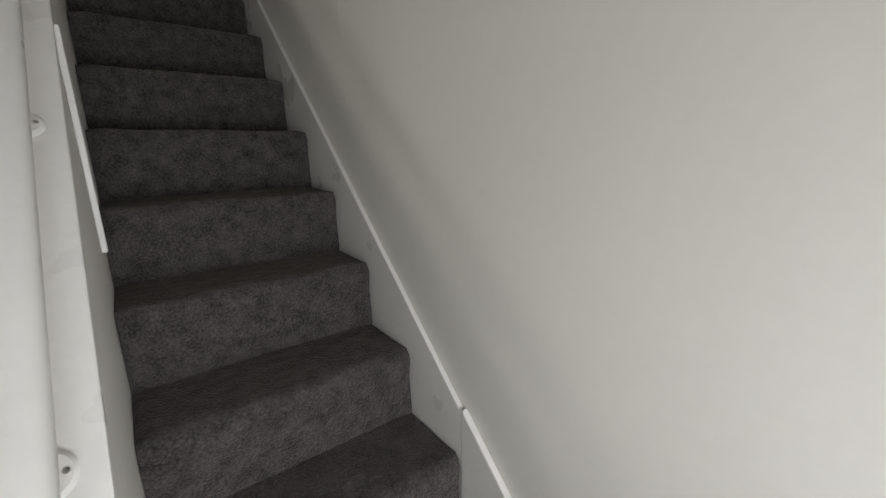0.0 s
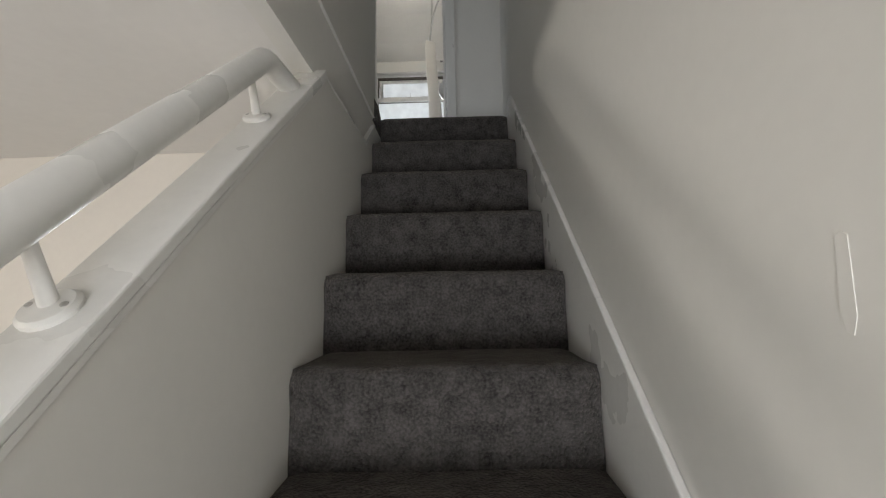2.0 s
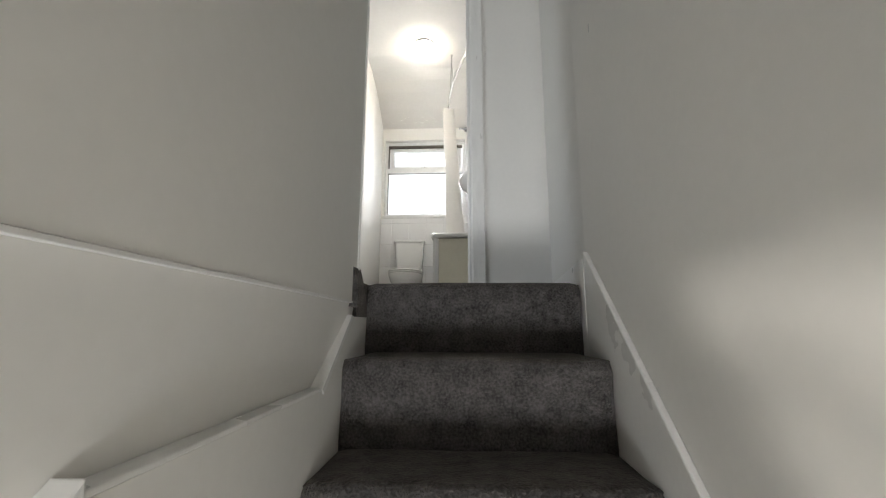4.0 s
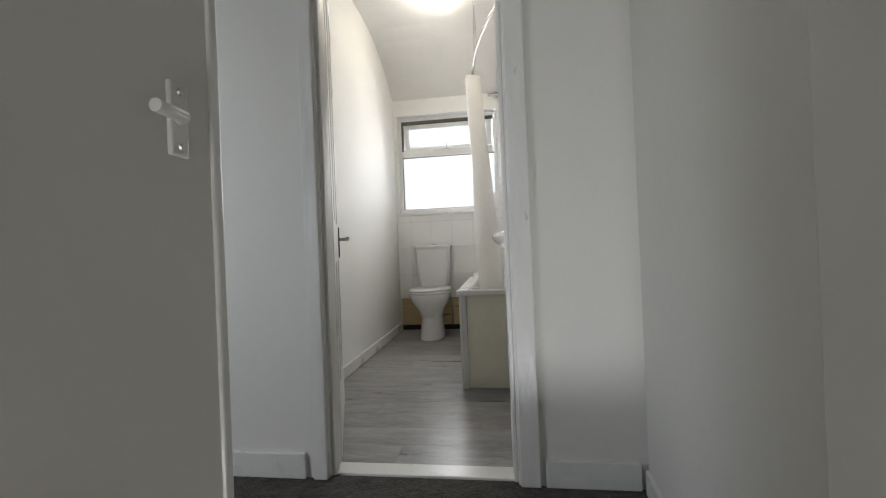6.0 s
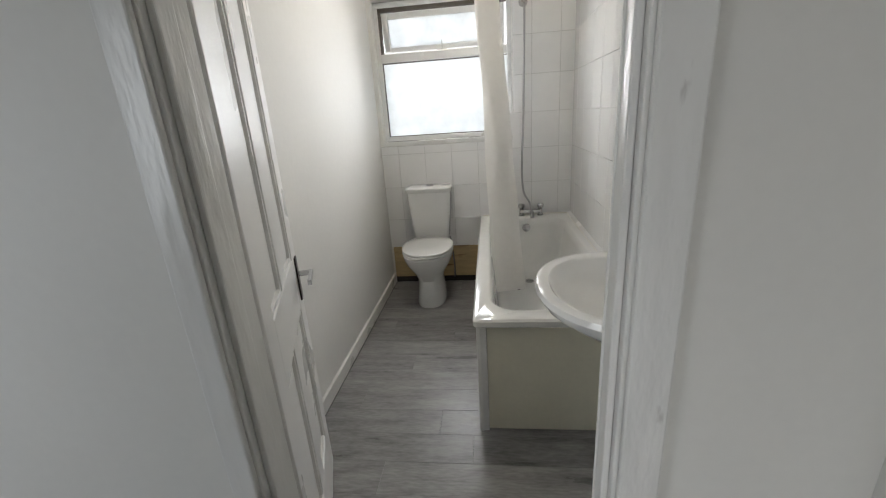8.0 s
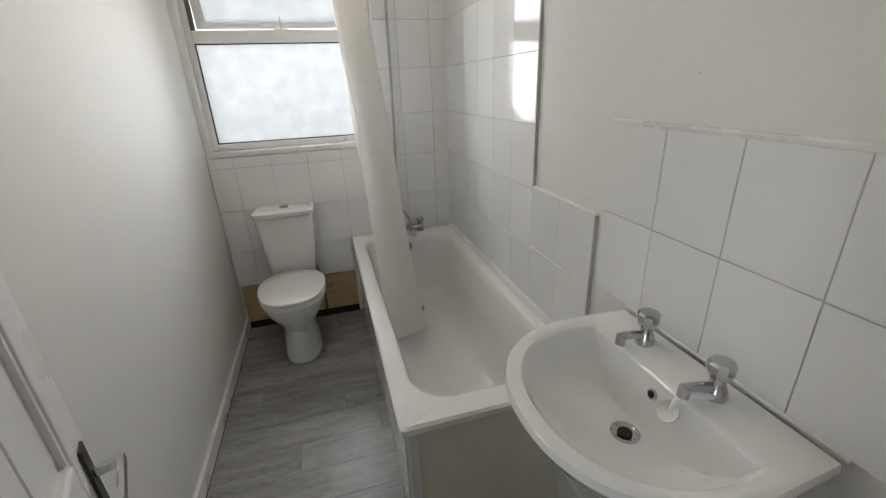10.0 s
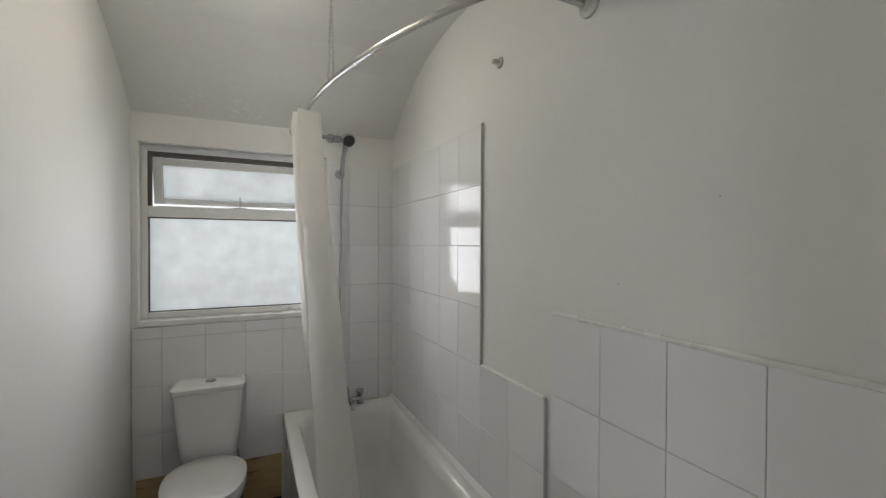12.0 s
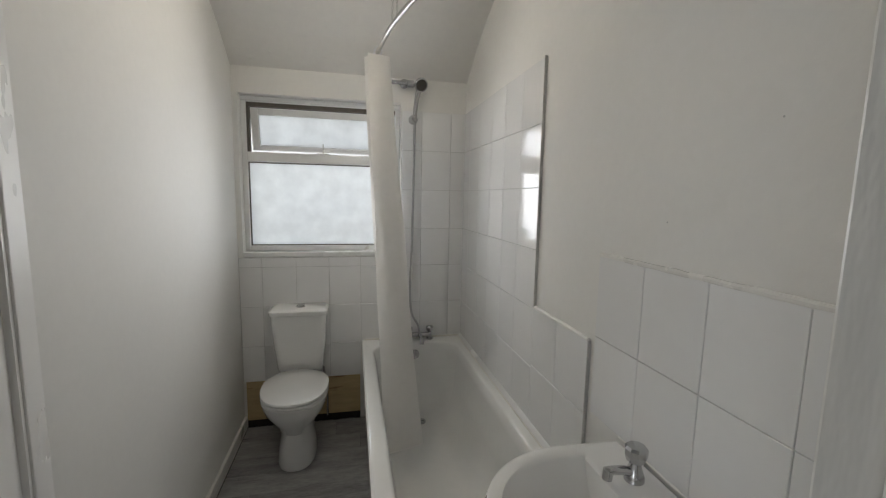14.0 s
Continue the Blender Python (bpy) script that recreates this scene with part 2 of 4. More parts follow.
# ---- plan ----
RISE, GOING, TOP = 0.2, 0.2245, 2.6
XR, XL = 0.65, 0.0                      # the stair's two walls
DOOR_X0, DOOR_X1, DOOR_TOP = -0.30, 0.33, 4.62
PY0, PY1 = 0.82, 0.915                   # partition between landing and bathroom
BX0, BX1, BY1 = -0.675, 0.742, 3.392     # bathroom walls
RIM = 3.14
CEIL_B, CEIL_L = 5.175, 5.1


def nose(y):
    return TOP + y * RISE / GOING


# ---- structure: stairwell and lower rooms ----
structure("ground", boxes((-60, 60, -60, 60, -0.4, -0.12)), EARTH, "grey-brown yard ground round the house", "ground")
structure("floor_lower", boxes((-3.6, 0.75, -5.3, 2.75, -0.1, 0.0)), mat("beige_floor", (0.20, 0.165, 0.14), 0.8, 0.1, 3, 80, 0.1, 0.3),
          "brown carpeted floor of the lower rooms", "floor")
structure("wall_right", boxes((XR, XR + 0.12, -5.3, 0.0, 0, CEIL_L)), PAINT, "plain off-white painted stairwell wall", "wall")
structure("wall_landing_right", prism([(XR, 0.0005), (XR + 0.075, PY0 - 0.0005), (XR + 0.2, PY0 - 0.0005), (XR + 0.12, 0.0005)], "z", 0.0, CEIL_L), PAINT,
          "plain off-white painted wall beside the landing", "wall")
structure("wall_upper_left", boxes((-0.1, XL, -3.2, -0.112, 2.54, CEIL_L)), PAINT, "off-white painted wall above the open stair side", "wall")
structure("bulkhead_left", prism([(-0.075, 2.345), (-0.025, 2.345), (-0.007, 2.5335), (-0.007, 2.54), (-0.075, 2.54)], "y", -5.15, 0.0), PAINT, "painted bulkhead set back beneath the upper wall", "bulkhead")
structure("wall_back_room", boxes((-3.45, -0.99, -0.25, -0.13, 0, 2.36), (-0.33, -0.1005, -0.25, -0.13, 0, 2.36), (-0.99, -0.33, -0.25, -0.13, 1.85, 2.36)),
          mat("warm_white_paint", (0.72, 0.68, 0.62), 0.6, 0.03, 2, 45, 0.015, 0.2), "warm white painted wall with a doorway", "wall")
structure("wall_far_left", boxes((-3.6, -3.45, -5.3, 2.75, 0, 0.75), (-3.6, -3.45, -5.3, 2.75, 2.05, 2.36), (-3.6, -3.45, -5.3, -3.4, 0.75, 2.05),
                                 (-3.6, -3.45, -2.7, 2.75, 0.75, 2.05)), PAINT, "off-white room wall with a window opening", "wall")
structure("wall_front", boxes((-3.45, XR, -3.85, -3.7, 0, 0.63), (-3.45, XR, -3.85, -3.7, 1.47, 2.36), (-3.45, -0.17, -3.85, -3.7, 0.63, 1.47),
                              (0.57, XR, -3.85, -3.7, 0.63, 1.47)), PAINT, "off-white front wall with a glazed opening", "wall")
structure("ceiling_lower", boxes((-3.6, -0.0755, -5.3, 2.75, 2.36, 2.5), (-0.075, XR, -5.3, -3.2, 2.36, 2.5)), CEIL, "plain white ceiling of the lower rooms", "ceiling")
structure("wall_stairhead", boxes((-0.1, XR, -3.3, -3.2, 2.5, CEIL_L)), PAINT, "off-white wall closing the stairwell", "wall")
structure("ceiling_stairwell", boxes((-2.3, XR + 0.22, -3.3, PY0, CEIL_L, CEIL_L + 0.08)), CEIL, "plain white ceiling above stairs and landing", "ceiling")
structure("wall_kitchen", boxes((-3.45, -2.65, 2.6, 2.75, 0, 2.36), (-1.38, 0.1, 2.6, 2.75, 0, 2.36), (-2.65, -1.38, 2.6, 2.75, 0, 0.97),
                                (-2.65, -1.38, 2.6, 2.75, 1.94, 2.36)), BROWN, "tan painted kitchen wall with a window", "wall")
structure("wall_kitchen_side", boxes((-0.1, 0.0, 0.0805, 2.6, 0, 2.36)), BROWN, "tan painted kitchen side wall", "wall")
fr = thing("door_frame", (-0.66, -0.25, 0), "white painted frame of the kitchen doorway", "door frame", kind="structure")
part("jamb", boxes((-0.99, -0.955, -0.27, -0.13, 0, 1.85), bev=0.004), GLOSS, fr)
part("jamb", boxes((-0.365, -0.33, -0.27, -0.13, 0, 1.85), bev=0.004), GLOSS, fr)
part("lintel", boxes((-0.99, -0.33, -0.273, -0.13, 1.82, 1.878), bev=0.004), GLOSS, fr)
dado = mat("blue_grey_paint", (0.22, 0.27, 0.31), 0.6, 0.04, 2, 50, 0.02, 0.15)
structure("dado_panel", boxes((-3.4, -1.02, -0.268, -0.2505, 0.0, 1.165), bev=0.003), dado, "blue-grey painted lower wall panel beside the doorway", "wall panel")
kw = thing("window_2", (-2.0, 2.6, 0.97), "kitchen window with a white frame and a dark sill", "window", kind="structure")
part("window_frame", boxes((-2.65, -2.6, 2.62, 2.68, 0.97, 1.94), (-1.43, -1.38, 2.62, 2.68, 0.97, 1.94), (-2.6, -1.43, 2.62, 2.68, 1.89, 1.94),
                           (-2.6, -1.43, 2.62, 2.68, 0.97, 1.02)), UPVC, kw)
part("window_sill", boxes((-2.7, -1.33, 2.52, 2.62, 0.945, 0.968), bev=0.004), DARK, kw)
part("pane", boxes((-2.6, -1.43, 2.645, 2.65, 1.02, 1.89)), FROST, kw).visible_shadow = False
bl = thing("vertical_blind", (-2.0, 2.56, 1.95), "white cloth vertical blind half open at the kitchen window", "blind")
part("head_rail", boxes((-2.62, -1.4, 2.535, 2.575, 1.93, 1.965), bev=0.003), PLASTIC, bl)
for i in range(13):
    x = -2.56 + i * 0.092
    part("slat", prism([(x - 0.03, 2.525), (x, 2.552), (x + 0.034, 2.574), (x + 0.035, 2.577), (x, 2.555), (x - 0.031, 2.527)], "z", 1.0, 1.93), BLIND, bl)

# lower stair wall, its ledge and sloping cap
lo = [(-2.95, 0.0), (-0.0, 0.0), (-0.0, 2.5), (-0.15, 2.5), (-0.35, 2.345), (-0.90, 2.345), (-2.95, nose(-2.95) + 0.5345)]
structure("wall_stair_side", prism(lo, "x", -0.066, XL), PAINT, "grey-white painted panelling along the open stair side", "wall")
structure("wall_under_landing", boxes((-0.1, XL, 0.0, 0.08, 0.0, 2.5)), PAINT, "off-white wall under the landing", "wall")


def slope_board(y0, y1, off, th, x0, x1, bev=0.003):
    return prism([(y0, nose(y0) + off), (y1, nose(y1) + off), (y1, nose(y1) + off + th), (y0, nose(y0) + off + th)], "x", x0, x1, bev)


cap = thing("banister_cap", (-0.05, -2.2, nose(-2.2) + 0.55), "sloping white gloss capping board on the stair wall", "banister", kind="structure")
part("board", slope_board(-2.95, -0.89, 0.535, 0.022, -0.072, 0.006), GLOSS, cap)
part("moulding", slope_board(-2.95, -0.885, 0.523, 0.0115, 0.0005, 0.004, 0.001), GLOSS, cap)
part("ledge_trim", boxes((-0.0245, 0.003, -0.89, -0.36, 2.346, 2.353), bev=0.002), GLOSS, cap)
part("end_trim", prism([(-0.355, 2.35), (-0.155, 2.503), (-0.14, 2.5), (-0.345, 2.338)], "x", -0.0245, 0.003), CHIP, cap)
structure("trim_batten", boxes((0.0005, 0.013, -1.735, -1.719, nose(-1.727) + 0.065, nose(-1.727) + 0.53), bev=0.003), GLOSS, "white vertical batten on the stair wall", "trim")
structure("trim_wall_foot", boxes((-0.0065, 0.002, -3.2, -0.112, 2.534, 2.5395), bev=0.001), CHIP, "chipped white edge under the upper wall", "trim")
structure("trim_wall_end", boxes((-0.104, 0.004, -0.114, -0.1, 2.53, CEIL_L), bev=0.003), CHIP, "white painted corner strip at the wall end", "trim")
structure("paint_run", prism([(-1.637, 1.80), (-1.632, 1.803), (-1.626, 1.80), (-1.624, 1.74), (-1.628, 1.722), (-1.634, 1.72), (-1.638, 1.735)], "x", XR - 0.0007, XR + 0.001, 0.0003), PAINT, "raised run of old paint on the stair wall", "paint run")
structure("stair_skirting", slope_board(-2.24, -0.03, -0.5, 0.615, XR - 0.016, XR - 0.001, 0.004), GLOSS, "sloping white skirting board along the stairs", "skirting board")
structure("stair_skirting_lower", slope_board(-2.95, -2.242, -0.5, 0.632, XR - 0.019, XR - 0.001, 0.004), GLOSS, "lower length of sloping white skirting", "skirting board")

# handrail on brackets
OFF, RX = 0.674, -0.045
hr = thing("handrail", (RX, -2.0, nose(-2.0) + OFF), "round white painted handrail on brackets along the stairs", "handrail")
line = smooth_line([(RX, -2.95, nose(-2.95) + OFF), (RX, -2.0, nose(-2.0) + OFF), (RX, -1.22, nose(-1.22) + OFF)], 10)
E0 = Vector((RX, -1.155, nose(-1.155) + OFF))
F0 = Vector((RX, -1.015, nose(-1.015) + 0.557))
A0, B0 = E0 - Vector((0, GOING, RISE)).normalized() * 0.024, E0 + (F0 - E0).normalized() * 0.024
line += [A0 * (1 - t) ** 2 + E0 * 2 * t * (1 - t) + B0 * t * t for t in [i / 8 for i in range(9)]] + [F0]
part("rail", tube(line, 0.0245, 16), GLOSS, hr, smooth=True)
for y in (-1.18, -1.58, -1.98, -2.38, -2.78):
    b = Vector((RX, y, nose(y) + 0.557))
    up = Vector((0, -0.66, 0.75))
    br = part("bracket", tube([b, b + Vector((0, -0.025, 0.06)), b + Vector((0, -0.04, 0.098))], [0.009, 0.007, 0.010], 10), GLOSS, hr, smooth=True)
    part("flange", lathe(b, up, [(-0.006, 0.027), (0.004, 0.027), (0.008, 0.023), (0.010, 0.0)], 20), GLOSS, br, smooth=True)
    for s in (-1, 1):
        part("screw", lathe(b + Vector((0.017 * s, 0.0, 0.0)), up, [(0.007, 0.004), (0.0095, 0.0035), (0.010, 0)], 8), STEEL, br)

# ---- carpeted stairs and landing ----
stairs = thing("staircase", (0.31, -2.9, 0.0), "straight stairs covered in dark grey pile carpet", "staircase", kind="structure")
for k in range(13):
    y, z = -k * GOING, TOP - k * RISE
    back = 0.0 if k == 0 else GOING + 0.02
    f, r = y - 0.006, 0.034
    prof = [(y + back + (0.25 if k == 0 else 0), z - RISE - 0.05), (f + 0.012, z - RISE - 0.05), (f + 0.008, z - RISE + 0.01), (f + 0.004, z - 0.09)]
    prof += [(f + r - r * math.cos(a), z - r + r * math.sin(a) + 0.003) for a in [i * math.pi / 12 for i in range(0, 7)]]
    prof += [(f + 0.10, z), (y + back + (0.25 if k == 0 else 0), z)]
    rings = []
    for i in range(25):
        x = XL + 0.001 + (XR - XL - 0.0205) * i / 24
        edge = 0.012 * (max(0, 1 - i / 1.2) ** 2 + max(0, 1 - (24 - i) / 1.2) ** 2)
        ring = []
        for j, (a, b) in enumerate(prof):
            w = noise.noise((x * 5, a * 9 + k, b * 9)) * 0.005
            ring.append((x, a + (w if 2 < j < 11 else 0) + (edge if 2 < j < 9 else 0), b + (w * 0.8 - edge * 0.5 if 4 < j < 13 else 0)))
        rings.append(ring)
    part("step", loft(rings), CARPET, stairs, smooth=True)
structure("floor_landing", boxes((-2.3, XL, -0.11, PY0 + 0.02, 2.5, TOP - 0.002), (XL, XR + 0.08, 0.24, PY0 + 0.02, 2.5, TOP - 0.002), (-2.3, -0.1, -2.2, -0.11, 2.53, TOP - 0.002)),
          CARPET, "dark grey carpeted landing floor", "floor")
cb = part("carpet_offcut", loft([[(x + dx, y + noise.noise((x * 30, y * 30, dx * 50)) * 0.01, z) for dx, y in ((-0.055, -0.16), (0.012, -0.155), (0.016, -0.09), (-0.05, -0.1))]
                                 for x, z in ((0.0, 2.525), (0.003, 2.56), (-0.004, 2.6), (-0.012, 2.63))]), CARPET)
tagged(cb, "frayed dark carpet offcut wrapped round the wall corner", "carpet offcut")
structure("wall_partition", boxes((-2.3, DOOR_X0 - 0.03, PY0, PY1, 2.5, CEIL_B), (DOOR_X1 + 0.03, BX1 + 0.1, PY0, PY1, 2.5, CEIL_B),
                                  (DOOR_X0 - 0.03, DOOR_X1 + 0.03, PY0, PY1, DOOR_TOP + 0.03, CEIL_B)), PAINT, "off-white wall between landing and bathroom", "wall")
structure("wall_landing_end", boxes((-2.3, -2.2, -2.2, PY0, 2.6, 3.3), (-2.3, -2.2, -2.2, PY0, 4.5, CEIL_L), (-2.3, -2.2, -0.4, PY0, 3.3, 4.5), (-2.3, -2.2, -2.2, -1.4, 3.3, 4.5)),
          PAINT, "off-white landing end wall with a window opening", "wall")
structure("wall_landing_back", boxes((-2.3, -0.1, -2.3, -2.2, 2.55, CEIL_L)), PAINT, "off-white wall behind the landing", "wall")
structure("baseboard_landing", boxes((-2.2, DOOR_X0 - 0.085, PY0 - 0.016, PY0 - 0.0005, TOP, TOP + 0.085), bev=0.003), GLOSS, "white skirting on the landing", "skirting board")
structure("baseboard_landing_right", prism([(XR - 0.017, -0.029), (XR - 0.001, -0.029), (XR - 0.0005, 0.0), (XR + 0.0735, PY0 - 0.018), (XR + 0.058, PY0 - 0.018), (XR - 0.017, 0.0)], "z", TOP - 0.3, TOP + 0.068, 0.003), GLOSS,
          "white skirting along the landing wall", "skirting board")
structure("baseboard_landing_2", boxes((DOOR_X1 + 0.085, XR + 0.05, PY0 - 0.016, PY0 - 0.0005, TOP, TOP + 0.085), bev=0.003), GLOSS, "short white skirting beside the bathroom door", "skirting board")

structure("wall_scuff", prism([(-0.169, 3.295), (-0.1655, 3.293), (-0.164, 3.315), (-0.167, 3.322)], "x", XR - 0.0012, XR + 0.0005), GROUT, "small grey scuff on the stair wall", "scuff")

# door lining
dl = thing("door_frame", (-0.02, PY0, TOP), "white gloss bathroom door frame with thick worn paint", "door frame", kind="structure")
part("lining", boxes((DOOR_X0 - 0.03, DOOR_X0, PY0 - 0.004, PY1 + 0.004, TOP, DOOR_TOP), bev=0.003), CHIP, dl)
part("lining", boxes((DOOR_X1, DOOR_X1 + 0.03, PY0 - 0.004, PY1 + 0.004, TOP, DOOR_TOP), bev=0.003), CHIP, dl)
part("lining", boxes((DOOR_X0 - 0.03, DOOR_X1 + 0.03, PY0 - 0.004, PY1 + 0.004, DOOR_TOP, DOOR_TOP + 0.03), bev=0.003), CHIP, dl)
part("stop", boxes((DOOR_X1 - 0.013, DOOR_X1 - 0.0005, PY0 + 0.01, PY0 + 0.05, TOP, DOOR_TOP), bev=0.003), CHIP, dl)
part("stop", boxes((DOOR_X0 + 0.0005, DOOR_X0 + 0.013, PY0 + 0.01, PY0 + 0.05, TOP, DOOR_TOP), bev=0.003), CHIP, dl)
part("architrave", boxes((DOOR_X0 - 0.055, DOOR_X0 - 0.004, PY0 - 0.018, PY0 - 0.0045, TOP, DOOR_TOP + 0.05), bev=0.004), CHIP, dl)
part("architrave", boxes((DOOR_X1 + 0.006, DOOR_X1 + 0.07, PY0 - 0.018, PY0 - 0.0045, TOP, DOOR_TOP + 0.05), bev=0.004), CHIP, dl)
part("architrave", boxes((DOOR_X0 - 0.055, DOOR_X1 + 0.07, PY0 - 0.0175, PY0 - 0.0045, DOOR_TOP + 0.006, DOOR_TOP + 0.055), bev=0.004), CHIP, dl)
# thin dark bead painting the shade in the groove behind the stop
part("crevice", tube([(DOOR_X1 - 0.0012, PY0 + 0.0525 + noise.noise((k * 0.8, 0, 2.0)) * 0.0012, TOP + 0.01 + k * 0.05) for k in range(40)],
                     [0.0016 + noise.noise((k * 0.7, 4.0, 1.0)) * 0.0012 for k in range(40)], 6), DARK, dl, "dark line for the shade in the groove beside the stop")
part("paint_ridge", tube([(DOOR_X1 - 0.0125, PY0 + 0.048 + noise.noise((k * 0.5, 0, 7.0)) * 0.0015, TOP + 0.01 + k * 0.05) for k in range(40)],
                         [0.0035 + noise.noise((k * 0.9, 3.0, 6.0)) * 0.0018 for k in range(40)], 8), CHIP, dl, smooth=True)
part("strike_plate", boxes((DOOR_X1 - 0.0025, DOOR_X1 + 0.001, PY0 + 0.058, PY0 + 0.08, 3.51, 3.60), bev=0.001), CHIP, dl)
part("latch_hole", boxes((DOOR_X1 - 0.0035, DOOR_X1 - 0.0024, PY0 + 0.063, PY0 + 0.075, 3.535, 3.565)), DARK, dl)
part("threshold", boxes((DOOR_X0, DOOR_X1, PY0 + 0.02, PY1, TOP - 0.01, TOP + 0.006), bev=0.003), GLOSS, dl)

# ---- bathroom shell ----
structure("floor_bathroom", boxes((BX0, BX1, PY1, BY1, 2.5, TOP - 0.004)), DARK, "dark screed beneath the vinyl planks", "floor")
wl_l = structure("wall_bath_left", boxes((BX0 - 0.12, BX0, PY1, BY1 + 0.2, 2.5, CEIL_B)), BATH_PAINT, "white painted bathroom wall with a slight sheen", "wall")
wl_r = structure("wall_bath_right", boxes((BX1, BX1 + 0.12, PY1, BY1 + 0.2, 2.5, CEIL_B)), BATH_PAINT, "white painted bathroom wall with tiled areas", "wall")
WX0, WX1, WZ0, WZ1 = -0.645, 0.315, 3.705, 4.675
wl_f = structure("wall_bath_window", boxes((BX0, BX1, BY1, BY1 + 0.2, 2.5, WZ0), (BX0, BX1, BY1, BY1 + 0.2, WZ1, 4.9), (BX0, WX0, BY1, BY1 + 0.2, WZ0, WZ1),
                                           (WX1, BX1, BY1, BY1 + 0.2, WZ0, WZ1)), BATH_PAINT, "white outer bathroom wall with the window, tiled below", "wall")
structure("ceiling_bathroom", prism([(PY0, CEIL_B), (2.5, CEIL_B), (2.7, CEIL_B - 0.014), (2.86, CEIL_B - 0.045), (3.0, 5.075), (3.2, 4.965), (3.4, 4.82), (3.6, 4.66), (3.6, 4.80), (3.0, 5.22), (2.78, 5.26), (PY0, 5.26)], "x", BX0 - 0.12, BX1 + 0.12),
          CEIL, "white ceiling sloping down to the window wall", "ceiling")
flakes = bmesh.new()
for i in range(26):
    fx, fy = random.uniform(-0.55, 0.02), random.uniform(3.27, 3.37)
    lift = random.uniform(0.001, 0.004)
    rim = []
    for k in range(6):
        a, d = k * math.pi / 3, random.uniform(0.004, 0.014)
        qx, qy = fx + math.cos(a) * d * 1.6, fy + math.sin(a) * d * 0.6
        rim.append((qx, qy, 4.965 - (qy - 3.2) * 0.725))
    loft([[(x, y, z + 0.002) for x, y, z in rim], [(fx + (x - fx) * 0.9, fy + (y - fy) * 0.9, z - lift) for x, y, z in rim]], flakes)
structure("paint_flakes", flakes, CEIL, "blistered flaking paint above the window", "flaking paint")
structure("baseboard_bath_left", boxes((BX0 + 0.0005, BX0 + 0.018, PY1, BY1 - 0.001, TOP, TOP + 0.075), bev=0.004), GLOSS, "white skirting along the bathroom wall", "skirting board")

# window
win = thing("window_1", (-0.165, BY1 + 0.08, WZ0), "white plastic frosted window with its top light ajar", "window", kind="structure")
FY0, FY1 = BY1 + 0.065, BY1 + 0.125
part("window_frame", boxes((WX0, WX0 + 0.03, FY0, FY1, WZ0 + 0.03, WZ1), (WX1 - 0.03, WX1, FY0, FY1, WZ0 + 0.03, WZ1), (WX0 + 0.03, WX1 - 0.03, FY0, FY1, WZ1 - 0.035, WZ1),
                           (WX0 + 0.03, WX1 - 0.03, FY0, FY1, WZ0 + 0.03, WZ0 + 0.062), bev=0.004), UPVC, win)
part("transom", boxes((WX0 + 0.03, WX1 - 0.03, FY0 - 0.004, FY1, 4.285, 4.345), bev=0.005), UPVC, win)
part("window_sill", boxes((WX0, WX1, BY1 - 0.012, FY1, WZ0 - 0.002, WZ0 + 0.029), bev=0.005), UPVC, win)
part("pane", boxes((WX0 + 0.03, WX1 - 0.03, FY0 + 0.03, FY0 + 0.036, WZ0 + 0.062, 4.285)), FROST, win, "frosted glass").visible_shadow = False
part("gasket", boxes((WX0 + 0.0302, WX0 + 0.036, FY0 + 0.02, FY0 + 0.03, WZ0 + 0.062, 4.285), (WX0 + 0.036, WX1 - 0.03, FY0 + 0.02, FY0 + 0.03, 4.279, 4.285),
                     (WX0 + 0.036, WX1 - 0.03, FY0 + 0.02, FY0 + 0.03, WZ0 + 0.062, WZ0 + 0.067)), GRIME, win)
part("drip_head", boxes((WX0 + 0.002, WX1 - 0.002, FY0 - 0.012, FY0 - 0.0005, WZ1 - 0.028, WZ1 - 0.004), bev=0.003), UPVC, win)
sash_y = FY0 + 0.055
def tilt(bm):
    bmesh.ops.rotate(bm, cent=(0, sash_y, 4.615), matrix=Matrix.Rotation(radians(11), 3, "X"), verts=bm.verts)
    return bm
sash = part("sash", tilt(boxes((WX0 + 0.045, WX0 + 0.09, sash_y - 0.02, sash_y + 0.02, 4.36, 4.615), (WX1 - 0.09, WX1 - 0.045, sash_y - 0.02, sash_y + 0.02, 4.36, 4.615),
                               (WX0 + 0.09, WX1 - 0.09, sash_y - 0.02, sash_y + 0.02, 4.575, 4.615), (WX0 + 0.09, WX1 - 0.09, sash_y - 0.02, sash_y + 0.02, 4.36, 4.392), bev=0.004)), UPVC, win)
part("pane", tilt(boxes((WX0 + 0.09, WX1 - 0.09, sash_y - 0.003, sash_y + 0.003, 4.392, 4.575))), FROST, sash, "frosted glass").visible_shadow = False
part("sash_gasket", boxes((WX0 + 0.0301, WX0 + 0.044, FY0 + 0.012, FY1 - 0.004, 4.345, 4.64), (WX0 + 0.044, WX1 - 0.03, FY0 + 0.012, FY1 - 0.004, 4.617, 4.64)), GRIME, win)
part("stay_arm", boxes((-0.175, -0.163, FY0 - 0.002, FY0 + 0.06, 4.346, 4.354), (-0.172, -0.166, FY0 + 0.002, FY0 + 0.008, 4.352, 4.41), (-0.205, -0.135, FY0 + 0.0, FY0 + 0.012, 4.346, 4.351), bev=0.001), STEEL, win)

